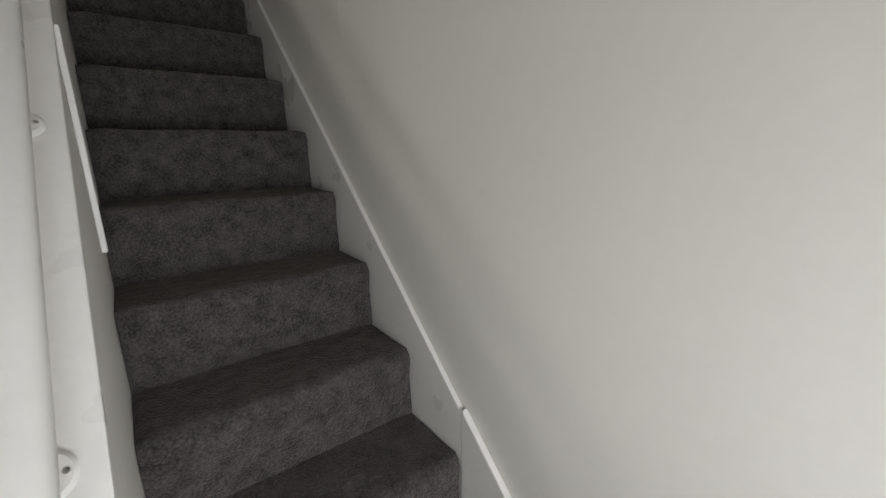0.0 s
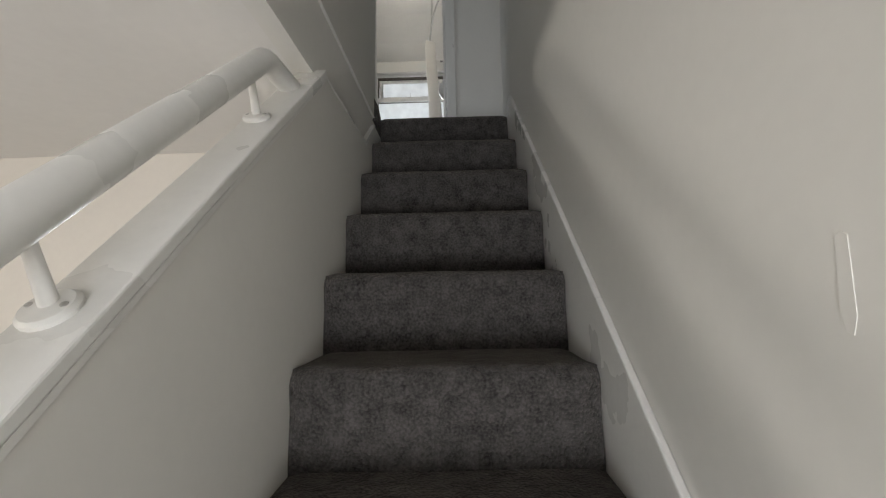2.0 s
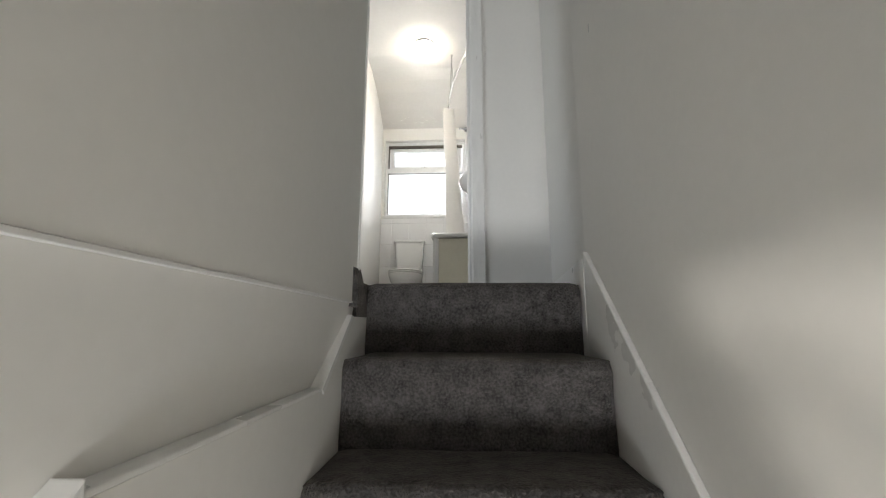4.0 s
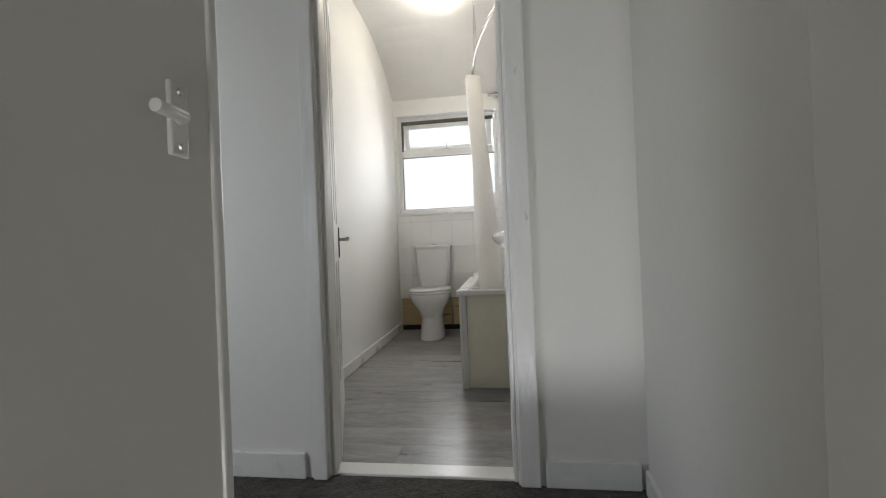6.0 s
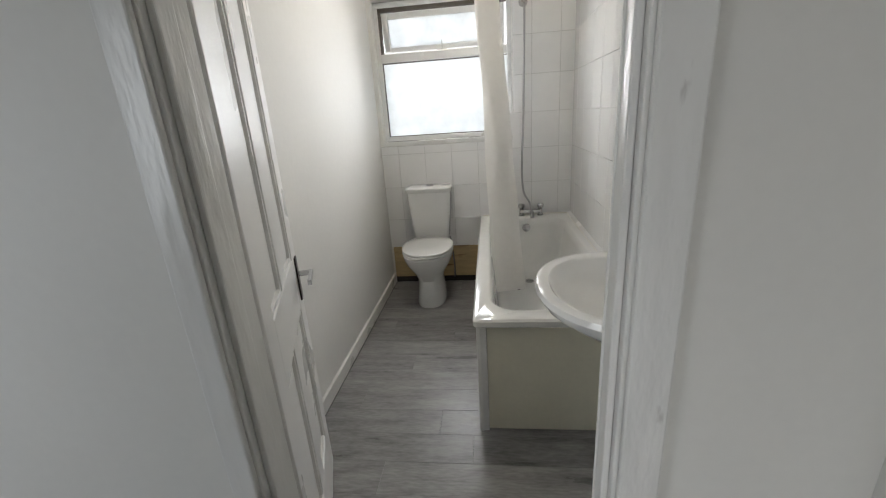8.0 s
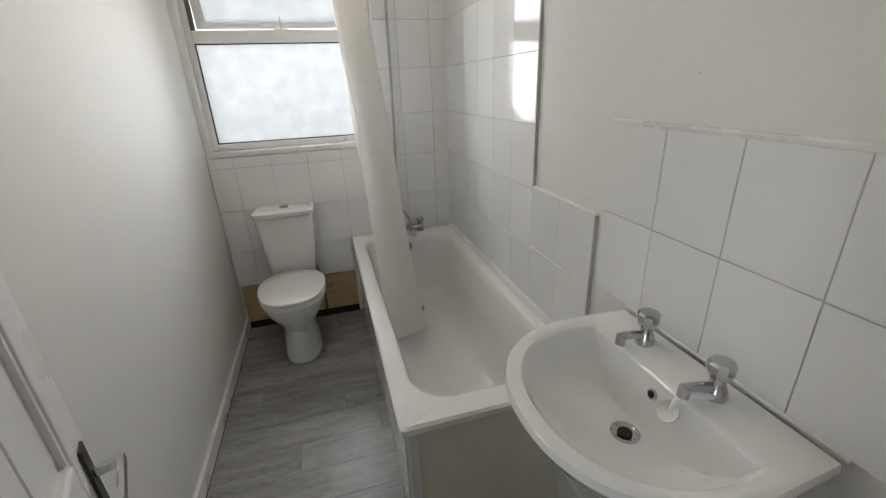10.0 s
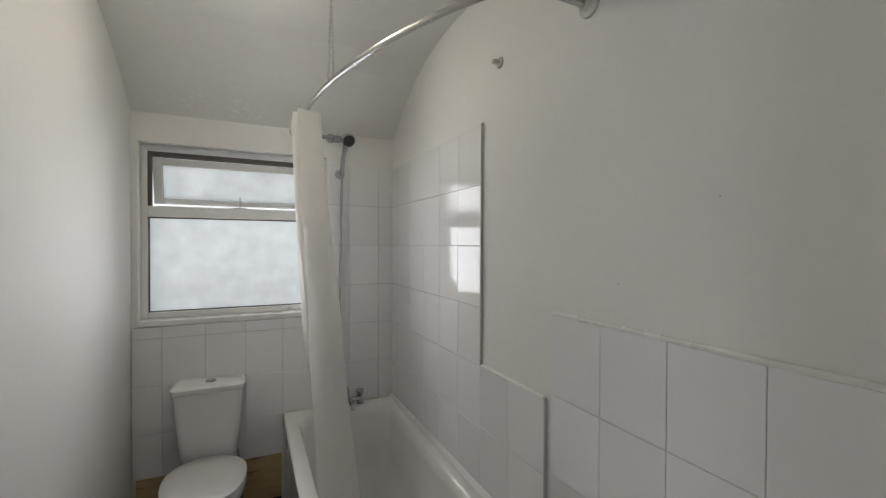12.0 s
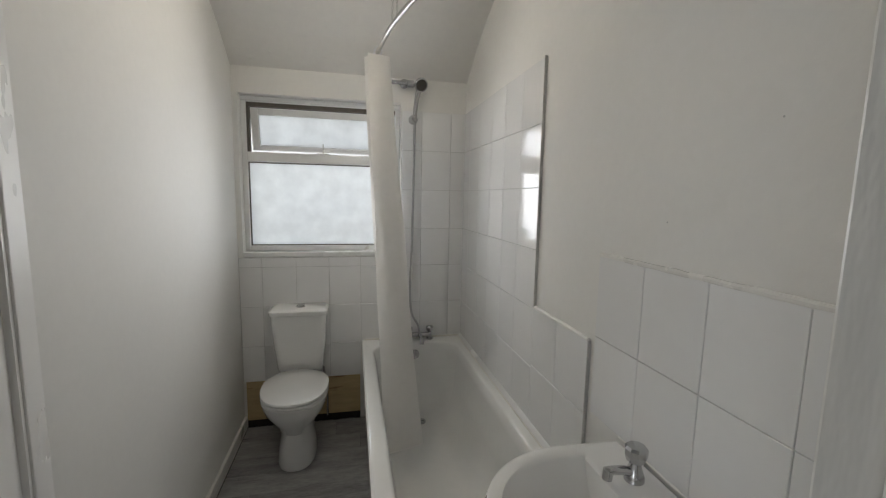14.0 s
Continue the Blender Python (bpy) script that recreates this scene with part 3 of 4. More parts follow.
structure("backdrop_bath", boxes((-3.2, 2.9, 5.2, 5.25, 2.4, 6.6)), GLOW, "bright overcast sky beyond the bathroom window", "backdrop")
structure("backdrop_kitchen", boxes((-4.2, -0.2, 4.2, 4.25, -0.1, 2.35)), YARD_GLOW, "bright overcast yard light beyond the kitchen window", "backdrop")

# bare board behind the toilet and pipe boxing
ply = part("ply_board", boxes((BX0 + 0.02, 0.05, BY1 - 0.012, BY1 - 0.001, TOP + 0.05, 2.905)), PLY)
tagged(ply, "bare stained plywood board below the wall tiles", "board")
gapb = part("floor_gap", boxes((BX0 + 0.02, 0.05, BY1 - 0.008, BY1 - 0.0012, TOP + 0.001, TOP + 0.0495)), DARK)
tagged(gapb, "dark gap along the floor edge behind toilet", "gap", kind="structure")


# ---- bathtub ----
def rrect(x0, x1, y0, y1, r, z, n=10):
    pts = []
    for cx, cy, a0 in ((x1 - r, y1 - r, 0), (x0 + r, y1 - r, 90), (x0 + r, y0 + r, 180), (x1 - r, y0 + r, 270)):
        for i in range(n):
            a = radians(a0 + 90 * i / (n - 1))
            pts.append((cx + r * math.cos(a), cy + r * math.sin(a), z))
    return pts


BTX0, BTX1, BTY0, BTY1 = 0.058, BX1 - 0.004, 1.688, BY1 - 0.004
tub = thing("bathtub", (0.4, 2.54, TOP), "white enamelled bathtub with a cream end panel", "bathtub")
rings = [rrect(BTX0 + 0.006, BTX1, BTY0 + 0.006, BTY1, 0.014, RIM - 0.035), rrect(BTX0, BTX1, BTY0, BTY1, 0.02, RIM - 0.028),
         rrect(BTX0, BTX1, BTY0, BTY1, 0.02, RIM - 0.008), rrect(BTX0 + 0.008, BTX1 - 0.002, BTY0 + 0.008, BTY1 - 0.002, 0.02, RIM),
         rrect(BTX0 + 0.062, BTX1 - 0.062, BTY0 + 0.085, BTY1 - 0.085, 0.13, RIM - 0.001), rrect(BTX0 + 0.074, BTX1 - 0.074, BTY0 + 0.10, BTY1 - 0.097, 0.135, RIM - 0.012),
         rrect(BTX0 + 0.085, BTX1 - 0.085, BTY0 + 0.13, BTY1 - 0.108, 0.14, RIM - 0.06), rrect(BTX0 + 0.105, BTX1 - 0.105, BTY0 + 0.24, BTY1 - 0.13, 0.14, RIM - 0.24),
         rrect(BTX0 + 0.13, BTX1 - 0.13, BTY0 + 0.34, BTY1 - 0.16, 0.13, RIM - 0.34), rrect(BTX0 + 0.18, BTX1 - 0.18, BTY0 + 0.42, BTY1 - 0.22, 0.10, RIM - 0.385),
         rrect(BTX0 + 0.24, BTX1 - 0.24, BTY0 + 0.55, BTY1 - 0.30, 0.06, RIM - 0.395)]
part("tub", loft(rings, cap0=False), ACRYL, tub, smooth=True)
part("side_panel", boxes((0.075, 0.087, 1.70, BTY1 - 0.002, TOP + 0.002, RIM - 0.036), bev=0.002), ACRYL, tub, "white side panel")
part("end_panel", boxes((0.1105, BX1 - 0.135, 1.716, 1.728, TOP + 0.004, RIM - 0.036), bev=0.002), CREAM, tub, "cream end panel")
part("corner_strip", boxes((0.07, 0.11, 1.703, 1.730, TOP + 0.002, RIM - 0.036), bev=0.003), UPVC, tub)
# black strip added as the shadow under the overhanging rim
part("shadow_gasket", boxes((0.088, BX1 - 0.14, 1.729, 1.74, RIM - 0.06, RIM - 0.03)), FLAT_BLACK, tub)
part("seal_strip", prism([(BX1 - 0.011, RIM + 0.0005), (BX1 - 0.030, RIM + 0.0005), (BX1 - 0.028, RIM + 0.005), (BX1 - 0.016, RIM + 0.017), (BX1 - 0.011, RIM + 0.02)], "y", BTY0 + 0.02, BTY1 - 0.012), UPVC, tub)
part("seal_bead", tube([(BX1 - 0.031, BTY0 + 0.02, RIM + 0.001), (BX1 - 0.031, BTY1 - 0.01, RIM + 0.001)], 0.003, 6), CREVICE, tub, smooth=True)
part("seal_bead", tube([(BTX0 + 0.02, BTY1 - 0.010, RIM + 0.003), (BX1 - 0.02, BTY1 - 0.010, RIM + 0.003)], 0.006, 8), CREVICE, tub, smooth=True)
part("overflow", lathe((0.4, BTY1 - 0.118, RIM - 0.075), (0, -1, 0.18), [(-0.004, 0.03), (0.004, 0.03), (0.008, 0.024), (0.009, 0)], 20), CHROME, tub, smooth=True)
part("drain", lathe((0.4, 3.0, RIM - 0.392), (0, 0, 1), [(-0.002, 0.03), (0.004, 0.03), (0.005, 0.02), (0.0, 0.017)], 20), CHROME, tub, smooth=True)
part("plug_bolt", lathe((0.315, 2.83, RIM - 0.37), (-0.3, -0.3, 1), [(-0.006, 0.013), (0.006, 0.013), (0.009, 0.0)], 12), BLACKP, tub)
bx = part("pipe_boxing", boxes((BX1 - 0.134, BX1 - 0.001, 1.57, 1.727, TOP + 0.001, TOP + 0.17), bev=0.003), GLOSS)
tagged(bx, "low white pipe boxing beside the tub", "pipe box")

# bath filler and shower
tapx = thing("bath_mixer", (0.44, BTY1 - 0.05, RIM), "chrome bath mixer tap on the tub rim", "tap")
for x in (0.37, 0.51):
    part("pillar", lathe((x, BTY1 - 0.045, RIM), (0, 0, 1), [(0, 0.024), (0.006, 0.024), (0.012, 0.016), (0.05, 0.015), (0.055, 0)], 16), CHROME, tapx, smooth=True)
    part("knob", lathe((x, BTY1 - 0.045, RIM + 0.052), (0, 0, 1), [(0, 0.014), (0.01, 0.024), (0.03, 0.025), (0.038, 0.018), (0.04, 0)], 8), CHROME, tapx)
part("body", tube([(0.36, BTY1 - 0.047, RIM + 0.032), (0.52, BTY1 - 0.047, RIM + 0.032)], 0.017, 12), CHROME, tapx, smooth=True)
part("spout", tube(smooth_line([(0.44, BTY1 - 0.05, RIM + 0.03), (0.44, BTY1 - 0.1, RIM + 0.04), (0.44, BTY1 - 0.15, RIM + 0.03), (0.44, BTY1 - 0.16, RIM + 0.005)], 5), 0.014, 12), CHROME, tapx, smooth=True)
sh = thing("shower_set", (0.4, BY1, 4.57), "chrome hand shower with hose in a wall bracket", "shower")
SY = BY1 - 0.012
part("wall_mount", lathe((0.33, SY, 4.79), (0, -1, 0), [(0, 0.028), (0.012, 0.028), (0.02, 0.018), (0.022, 0)], 16), CHROME, sh, smooth=True)
part("arm", tube([(0.25, SY - 0.03, 4.79), (0.30, SY - 0.03, 4.79), (0.38, SY - 0.045, 4.785)], 0.012, 12), CHROME, sh, smooth=True)
part("holder", lathe((0.365, SY - 0.045, 4.782), (1, 0, 0), [(-0.02, 0.022), (0.02, 0.022), (0.024, 0.015)], 14), CHROME, sh, smooth=True)
part("head", lathe((0.425, SY - 0.075, 4.775), (0.15, -0.8, -0.45), [(-0.035, 0.014), (-0.02, 0.034), (0.005, 0.043), (0.013, 0.042), (0.015, 0.036)], 22), CHROME, sh, smooth=True)
part("rose", lathe((0.4275, SY - 0.0875, 4.768), (0.15, -0.8, -0.45), [(-0.002, 0.036), (0.0035, 0.034), (0.004, 0)], 22), BLACKP, sh)
part("handle", tube(smooth_line([(0.42, SY - 0.06, 4.76), (0.405, SY - 0.055, 4.70), (0.398, SY - 0.045, 4.64), (0.395, SY - 0.04, 4.57)], 4), [0.017] * 4 + [0.014] * 5 + [0.013] * 4, 12), CHROME, sh, smooth=True)
part("hook", lathe((0.39, SY, 4.575), (0, -1, 0), [(0, 0.03), (0.014, 0.028), (0.04, 0.018), (0.055, 0.016), (0.056, 0)], 14), CHROME, sh, smooth=True)
part("hose", tube(smooth_line([(0.395, SY - 0.04, 4.56), (0.392, SY - 0.03, 4.2), (0.386, SY - 0.03, 3.8), (0.375, SY - 0.035, 3.5), (0.385, SY - 0.05, 3.33), (0.43, SY - 0.045, 3.24), (0.44, SY - 0.042, 3.185)], 6), 0.0075, 10), HOSE, sh, smooth=True)

# curtain rail and curtain
RZ = 4.81
rail = thing("curtain_rail", (0.3, 2.1, RZ), "curved chrome shower curtain rail hung on a chain", "curtain rail")
curve = [(0.125, BY1 - 0.006, RZ), (0.128, 3.15, RZ), (0.14, 2.89, RZ), (0.185, 2.52, RZ), (0.27, 2.17, RZ), (0.36, 1.93, RZ), (0.44, 1.77, RZ), (0.53, 1.64, RZ), (0.64, 1.535, RZ), (BX1 - 0.004, 1.46, RZ)]
part("rail", tube(smooth_line(curve, 6), 0.011, 12), STEEL, rail, smooth=True)
part("flange", lathe((0.125, BY1 - 0.001, RZ), (0, -1, 0), [(0, 0.03), (0.008, 0.028), (0.012, 0.014)], 18), STEEL, rail, smooth=True)
part("flange", lathe((BX1 - 0.001, 1.46, RZ), (-1, 0, 0), [(0, 0.03), (0.008, 0.028), (0.012, 0.014)], 18), STEEL, rail, smooth=True)
arm = part("arm", boxes((0.525, BX1 - 0.01, 1.645, 1.665, RZ - 0.011, RZ + 0.011), bev=0.003), STEEL, rail)
part("arm_flange", lathe((BX1 - 0.001, 1.655, RZ), (-1, 0, 0), [(0, 0.036), (0.008, 0.034), (0.014, 0.02), (0.03, 0.017)], 20), STEEL, arm, smooth=True)
part("clamp", lathe((0.522, 1.652, RZ), (-0.65, 0.76, 0), [(-0.02, 0.017), (0.02, 0.017)], 12), STEEL, rail)
for i in range(26):
    f = i / 25
    z = RZ + 0.012 + f * (CEIL_B - RZ - 0.018)
    for s in (-1, 1):
        c = Vector((0.185 + s * 0.011 * (1 - f), 2.52, z))
        part("link", tube([c + Vector((math.cos(a) * (0.004 if i % 2 else 0.0015), math.cos(a) * (0.0015 if i % 2 else 0.004), math.sin(a) * 0.0095)) for a in [k * math.pi / 4 for k in range(9)]], 0.0014, 5), STEEL, rail)
part("ceiling_hook", lathe((0.185, 2.52, CEIL_B), (0, 0, -1), [(0, 0.012), (0.004, 0.01), (0.012, 0.004)], 12), STEEL, rail)


def curtain_rows():
    top = [(0.088, 2.86), (0.20, 2.90), (0.075, 2.93), (0.20, 2.97), (0.08, 3.01), (0.19, 3.05), (0.08, 3.09), (0.18, 3.14), (0.09, 3.20)]
    low = [(0.145, 2.50), (0.335, 2.555), (0.19, 2.59), (0.335, 2.64), (0.20, 2.68), (0.31, 2.74), (0.20, 2.79), (0.29, 2.85), (0.20, 2.92)]
    rows = []
    for j in range(33):
        f = j / 32
        z = 4.79 - f * (4.79 - 2.89)
        g = f ** 1.15
        ctl = []
        for i, (a, b) in enumerate(zip(top, low)):
            w = noise.noise((i * 1.7, z * 1.6, 3.0)) * 0.022 * min(1, f * 3)
            ctl.append((a[0] + (b[0] - a[0]) * g + w, a[1] + (b[1] - a[1]) * g + w * 0.5, z))
        rows.append(smooth_line(ctl, 6))
    return rows


def sheet(rows, th):
    bm = bmesh.new()
    vs = [[bm.verts.new(p) for p in r] for r in rows]
    for a, b in zip(vs, vs[1:]):
        for i in range(len(a) - 1):
            bm.faces.new((a[i], a[i + 1], b[i + 1], b[i]))
    bmesh.ops.recalc_face_normals(bm, faces=bm.faces)
    bmesh.ops.solidify(bm, geom=list(bm.faces), thickness=th)
    return bm


cu = thing("shower_curtain", (0.14, 2.9, 4.79), "white shower curtain gathered and hanging into the tub", "curtain")
part("cloth", sheet(curtain_rows(), 0.0016), VOILE, cu, smooth=True)
for i in range(7):
    c = Vector((0.139 - i * 0.002, 2.875 + i * 0.045, RZ - 0.004))
    part("ring", tube([c + Vector((math.cos(a) * 0.019, 0.003, math.sin(a) * 0.021)) for a in [k * math.pi / 8 for k in range(17)]], 0.002, 6), PLASTIC, cu, smooth=True)

# hook left on the wall
hk = thing("wall_hook", (BX1, 2.11, 4.83), "small chrome hook fixed to the wall", "hook")
part("plate", lathe((BX1 - 0.0005, 2.11, 4.83), (-1, 0, 0), [(0, 0.022), (0.005, 0.02), (0.007, 0.008)], 14), STEEL, hk, smooth=True)
part("peg", boxes((BX1 - 0.035, BX1 - 0.005, 2.103, 2.117, 4.822, 4.838), bev=0.002), STEEL, hk)
for y, z in ((1.30, 4.24), (1.55, 4.04)):
    nl = part("wall_plug_hole", lathe((BX1 - 0.0002, y, z), (-1, 0, 0), [(0, 0.0022), (0.001, 0.002), (0.0012, 0)], 8), GROUT)
    tagged(nl, "small dark screw hole in the wall", "screw hole")

# ---- toilet ----
TX, TY = -0.312, 3.03


def oval(cx, cy, hx, hf, hb, z, n=40, e=2.3):
    out = []
    for i in range(n):
        a = 2 * math.pi * i / n
        c, s = math.cos(a), math.sin(a)
        x = math.copysign(abs(c) ** (2 / e), c) * hx
        y = math.copysign(abs(s) ** (2 / e), s)
        out.append((cx + x, cy + y * (hb if y > 0 else hf), z))
    return out


wc = thing("toilet", (TX, TY, TOP), "white close-coupled toilet with lid down", "toilet")
part("pan", loft([oval(TX, 3.07, 0.105, 0.19, 0.22, TOP + 0.001), oval(TX, 3.07, 0.108, 0.192, 0.22, TOP + 0.02), oval(TX, 3.075, 0.098, 0.175, 0.21, TOP + 0.10),
                  oval(TX, 3.075, 0.092, 0.165, 0.21, TOP + 0.19), oval(TX, 3.06, 0.115, 0.195, 0.21, TOP + 0.25), oval(TX, 3.04, 0.158, 0.232, 0.21, TOP + 0.32),
                  oval(TX, 3.03, 0.174, 0.246, 0.21, TOP + 0.37), oval(TX, 3.03, 0.178, 0.25, 0.21, TOP + 0.392), oval(TX, 3.03, 0.172, 0.244, 0.20, TOP + 0.398)]), PORC, wc, smooth=True)
part("seat", loft([oval(TX, 3.03, 0.174, 0.246, 0.185, TOP + 0.4), oval(TX, 3.03, 0.180, 0.252, 0.19, TOP + 0.404), oval(TX, 3.03, 0.180, 0.252, 0.19, TOP + 0.412), oval(TX, 3.03, 0.176, 0.248, 0.187, TOP + 0.416)]), PORC, wc, smooth=True)
part("lid", loft([oval(TX, 3.03, 0.176, 0.248, 0.187, TOP + 0.418), oval(TX, 3.03, 0.181, 0.253, 0.19, TOP + 0.423), oval(TX, 3.03, 0.179, 0.251, 0.19, TOP + 0.433), oval(TX, 3.03, 0.16, 0.232, 0.178, TOP + 0.441),
                  oval(TX, 3.03, 0.08, 0.12, 0.09, TOP + 0.444)]), PORC, wc, smooth=True)
for s in (-0.075, 0.075):
    part("hinge", tube([(TX + s - 0.015, 3.205, TOP + 0.425), (TX + s + 0.015, 3.205, TOP + 0.425)], 0.011, 10), CHROME, wc, smooth=True)
part("cistern", loft([rrect(TX - 0.122, TX + 0.122, 3.245, BY1 - 0.02, 0.03, TOP + 0.40, 6), rrect(TX - 0.132, TX + 0.132, 3.228, BY1 - 0.016, 0.035, TOP + 0.43, 6),
                      rrect(TX - 0.15, TX + 0.15, 3.208, BY1 - 0.014, 0.035, TOP + 0.60, 6), rrect(TX - 0.162, TX + 0.162, 3.20, BY1 - 0.014, 0.035, TOP + 0.772, 6)]), PORC, wc, smooth=True)
part("cistern_lid", loft([rrect(TX - 0.166, TX + 0.166, 3.195, BY1 - 0.013, 0.035, TOP + 0.774, 6), rrect(TX - 0.17, TX + 0.17, 3.19, BY1 - 0.013, 0.038, TOP + 0.78, 6),
                          rrect(TX - 0.17, TX + 0.17, 3.19, BY1 - 0.013, 0.038, TOP + 0.80, 6), rrect(TX - 0.155, TX + 0.155, 3.205, BY1 - 0.02, 0.03, TOP + 0.81, 6)]), PORC, wc, smooth=True)
part("flush_button", lathe((TX + 0.005, 3.285, TOP + 0.81), (0, 0, 1), [(0, 0.026), (0.006, 0.026), (0.009, 0.022), (0.0095, 0)], 20), CHROME, wc, smooth=True)
part("water_pipe", tube(smooth_line([(TX + 0.15, 3.36, TOP + 0.05), (TX + 0.15, 3.35, TOP + 0.2), (TX + 0.13, 3.33, TOP + 0.4)], 5), 0.008, 8), CHROME, wc, smooth=True)

# ---- basin ----
CY = 1.376


def dee(cx, a, b, back, z, n=40, e=2.25):
    """A D in plan: a bowed front towards -x and a straight back."""
    out = []
    m = n - 8
    for i in range(m):
        t = -math.pi / 2 + math.pi * i / (m - 1)
        c, s = math.cos(t), math.sin(t)
        out.append((cx - abs(c) ** (2 / e) * a, CY + math.copysign(abs(s) ** (2 / e), s) * b, z))
    for i in range(1, 5):
        out.append((cx + (back - cx) * i / 4.5, CY + b * (1 - 0.01 * i), z))
    for i in range(4, 0, -1):
        out.append((cx + (back - cx) * i / 4.5, CY - b * (1 - 0.01 * i), z))
    return out


BZ = 3.425
ba = thing("wash_basin", (0.58, CY, TOP), "white ceramic pedestal basin with two chrome taps", "basin")
part("bowl", loft([dee(0.62, 0.10, 0.11, BX1 - 0.03, BZ - 0.20), dee(0.60, 0.16, 0.16, BX1 - 0.01, BZ - 0.16), dee(0.575, 0.25, 0.245, BX1 - 0.004, BZ - 0.075), dee(0.565, 0.288, 0.279, BX1 - 0.002, BZ - 0.04),
                   dee(0.56, 0.295, 0.286, BX1 - 0.001, BZ - 0.018), dee(0.56, 0.29, 0.282, BX1 - 0.001, BZ - 0.003), dee(0.56, 0.282, 0.274, BX1 - 0.003, BZ),
                   dee(0.555, 0.252, 0.25, 0.618, BZ - 0.004), dee(0.55, 0.24, 0.24, 0.606, BZ - 0.014), dee(0.545, 0.21, 0.215, 0.60, BZ - 0.06), dee(0.545, 0.16, 0.165, 0.588, BZ - 0.105), dee(0.54, 0.085, 0.09, 0.57, BZ - 0.132), dee(0.535, 0.04, 0.045, 0.552, BZ - 0.137)], cap0=True), PORC, ba, smooth=True)
part("pedestal", loft([oval(0.625, CY, 0.115, 0.105, 0.105, TOP + 0.001, 32, 2.6), oval(0.625, CY, 0.112, 0.10, 0.10, TOP + 0.03, 32, 2.6), oval(0.635, CY, 0.085, 0.078, 0.078, TOP + 0.2, 32, 2.6), oval(0.635, CY, 0.085, 0.082, 0.082, TOP + 0.45, 32, 2.6),
                       oval(0.625, CY, 0.10, 0.105, 0.105, TOP + 0.62, 32, 2.6), oval(0.62, CY, 0.105, 0.115, 0.115, TOP + 0.66, 32, 2.6)]), PORC, ba, smooth=True)
part("waste", lathe((0.53, CY, BZ - 0.137), (0, 0, 1), [(-0.001, 0.032), (0.003, 0.032), (0.0045, 0.027), (0.001, 0.022)], 22), CHROME, ba, smooth=True)
part("waste_hole", lathe((0.53, CY, BZ - 0.1355), (0, 0, 1), [(0, 0.016), (0.0015, 0.0155), (0.0016, 0)], 18), DARK, ba)
part("overflow", lathe((0.5935, CY + 0.005, BZ - 0.05), (-1, 0, 0.25), [(-0.004, 0.013), (0.003, 0.013), (0.0035, 0.009)], 14), CHROME, ba, smooth=True)
part("overflow_hole", lathe((0.592, CY + 0.005, BZ - 0.0495), (-1, 0, 0.25), [(0.001, 0.009), (0.0025, 0.0085), (0.0027, 0)], 14), DARK, ba)


def pillar_tap(x, y, turn):
    t = thing("pillar_tap", (x, y, BZ), "chrome pillar tap with a faceted knob on the basin", "tap", "basin taps")
    part("base", lathe((x, y, BZ - 0.003), (0, 0, 1), [(0, 0.024), (0.012, 0.023), (0.02, 0.02), (0.036, 0.015), (0.048, 0.013), (0.05, 0)], 18), CHROME, t, smooth=True)
    d = Vector((-math.cos(turn), math.sin(turn), 0))
    p = Vector((x, y, BZ + 0.015))
    part("spout", tube([p, p + d * 0.03 + Vector((0, 0, 0.011)), p + d * 0.066 + Vector((0, 0, 0.015)), p + d * 0.076 + Vector((0, 0, 0.008))], [0.013, 0.011, 0.010, 0.011], 12), CHROME, t, smooth=True)
    part("nozzle", tube([p + d * 0.072 + Vector((0, 0, 0.018)), p + d * 0.074 + Vector((0, 0, -0.006))], 0.012, 12), CHROME, t, smooth=True)
    part("knob", lathe((x, y, BZ + 0.042), (0, 0, 1), [(0, 0.013), (0.006, 0.022), (0.02, 0.0265), (0.036, 0.027), (0.042, 0.022), (0.043, 0)], 9), CHROME, t)


pillar_tap(0.664, 1.497, 0.0)
pillar_tap(0.664, 1.297, 0.12)
pl = thing("basin_plug", (0.60, 1.29, BZ - 0.03), "chrome basin plug resting against the tap ledge", "plug")
part("plug", lathe((0.576, 1.312, BZ - 0.036), (-0.75, 0, 0.66), [(-0.004, 0.017), (0.006, 0.02), (0.01, 0.024), (0.013, 0.023), (0.011, 0.014), (0.011, 0)], 18), STEEL, pl, smooth=True)
part("strap", tube(smooth_line([(0.574, 1.312, BZ - 0.026), (0.588, 1.309, BZ + 0.006), (0.612, 1.304, BZ + 0.008), (0.65, 1.287, BZ + 0.005)], 4), 0.0065, 8), PLASTIC, pl, smooth=True)
pp = thing("waste_pipes", (0.70, 1.22, TOP), "grubby pipes behind the basin pedestal", "pipe")
part("pipe", tube(smooth_line([(0.705, 1.225, TOP + 0.001), (0.70, 1.225, TOP + 0.25), (0.69, 1.25, TOP + 0.45), (0.69, 1.27, TOP + 0.66)], 5), 0.008, 8), STEEL, pp, smooth=True)
part("pipe", tube(smooth_line([(0.725, 1.20, TOP + 0.001), (0.722, 1.20, TOP + 0.14), (0.715, 1.23, TOP + 0.19), (0.70, 1.27, TOP + 0.21)], 5), 0.014, 10), PLASTIC, pp, smooth=True)

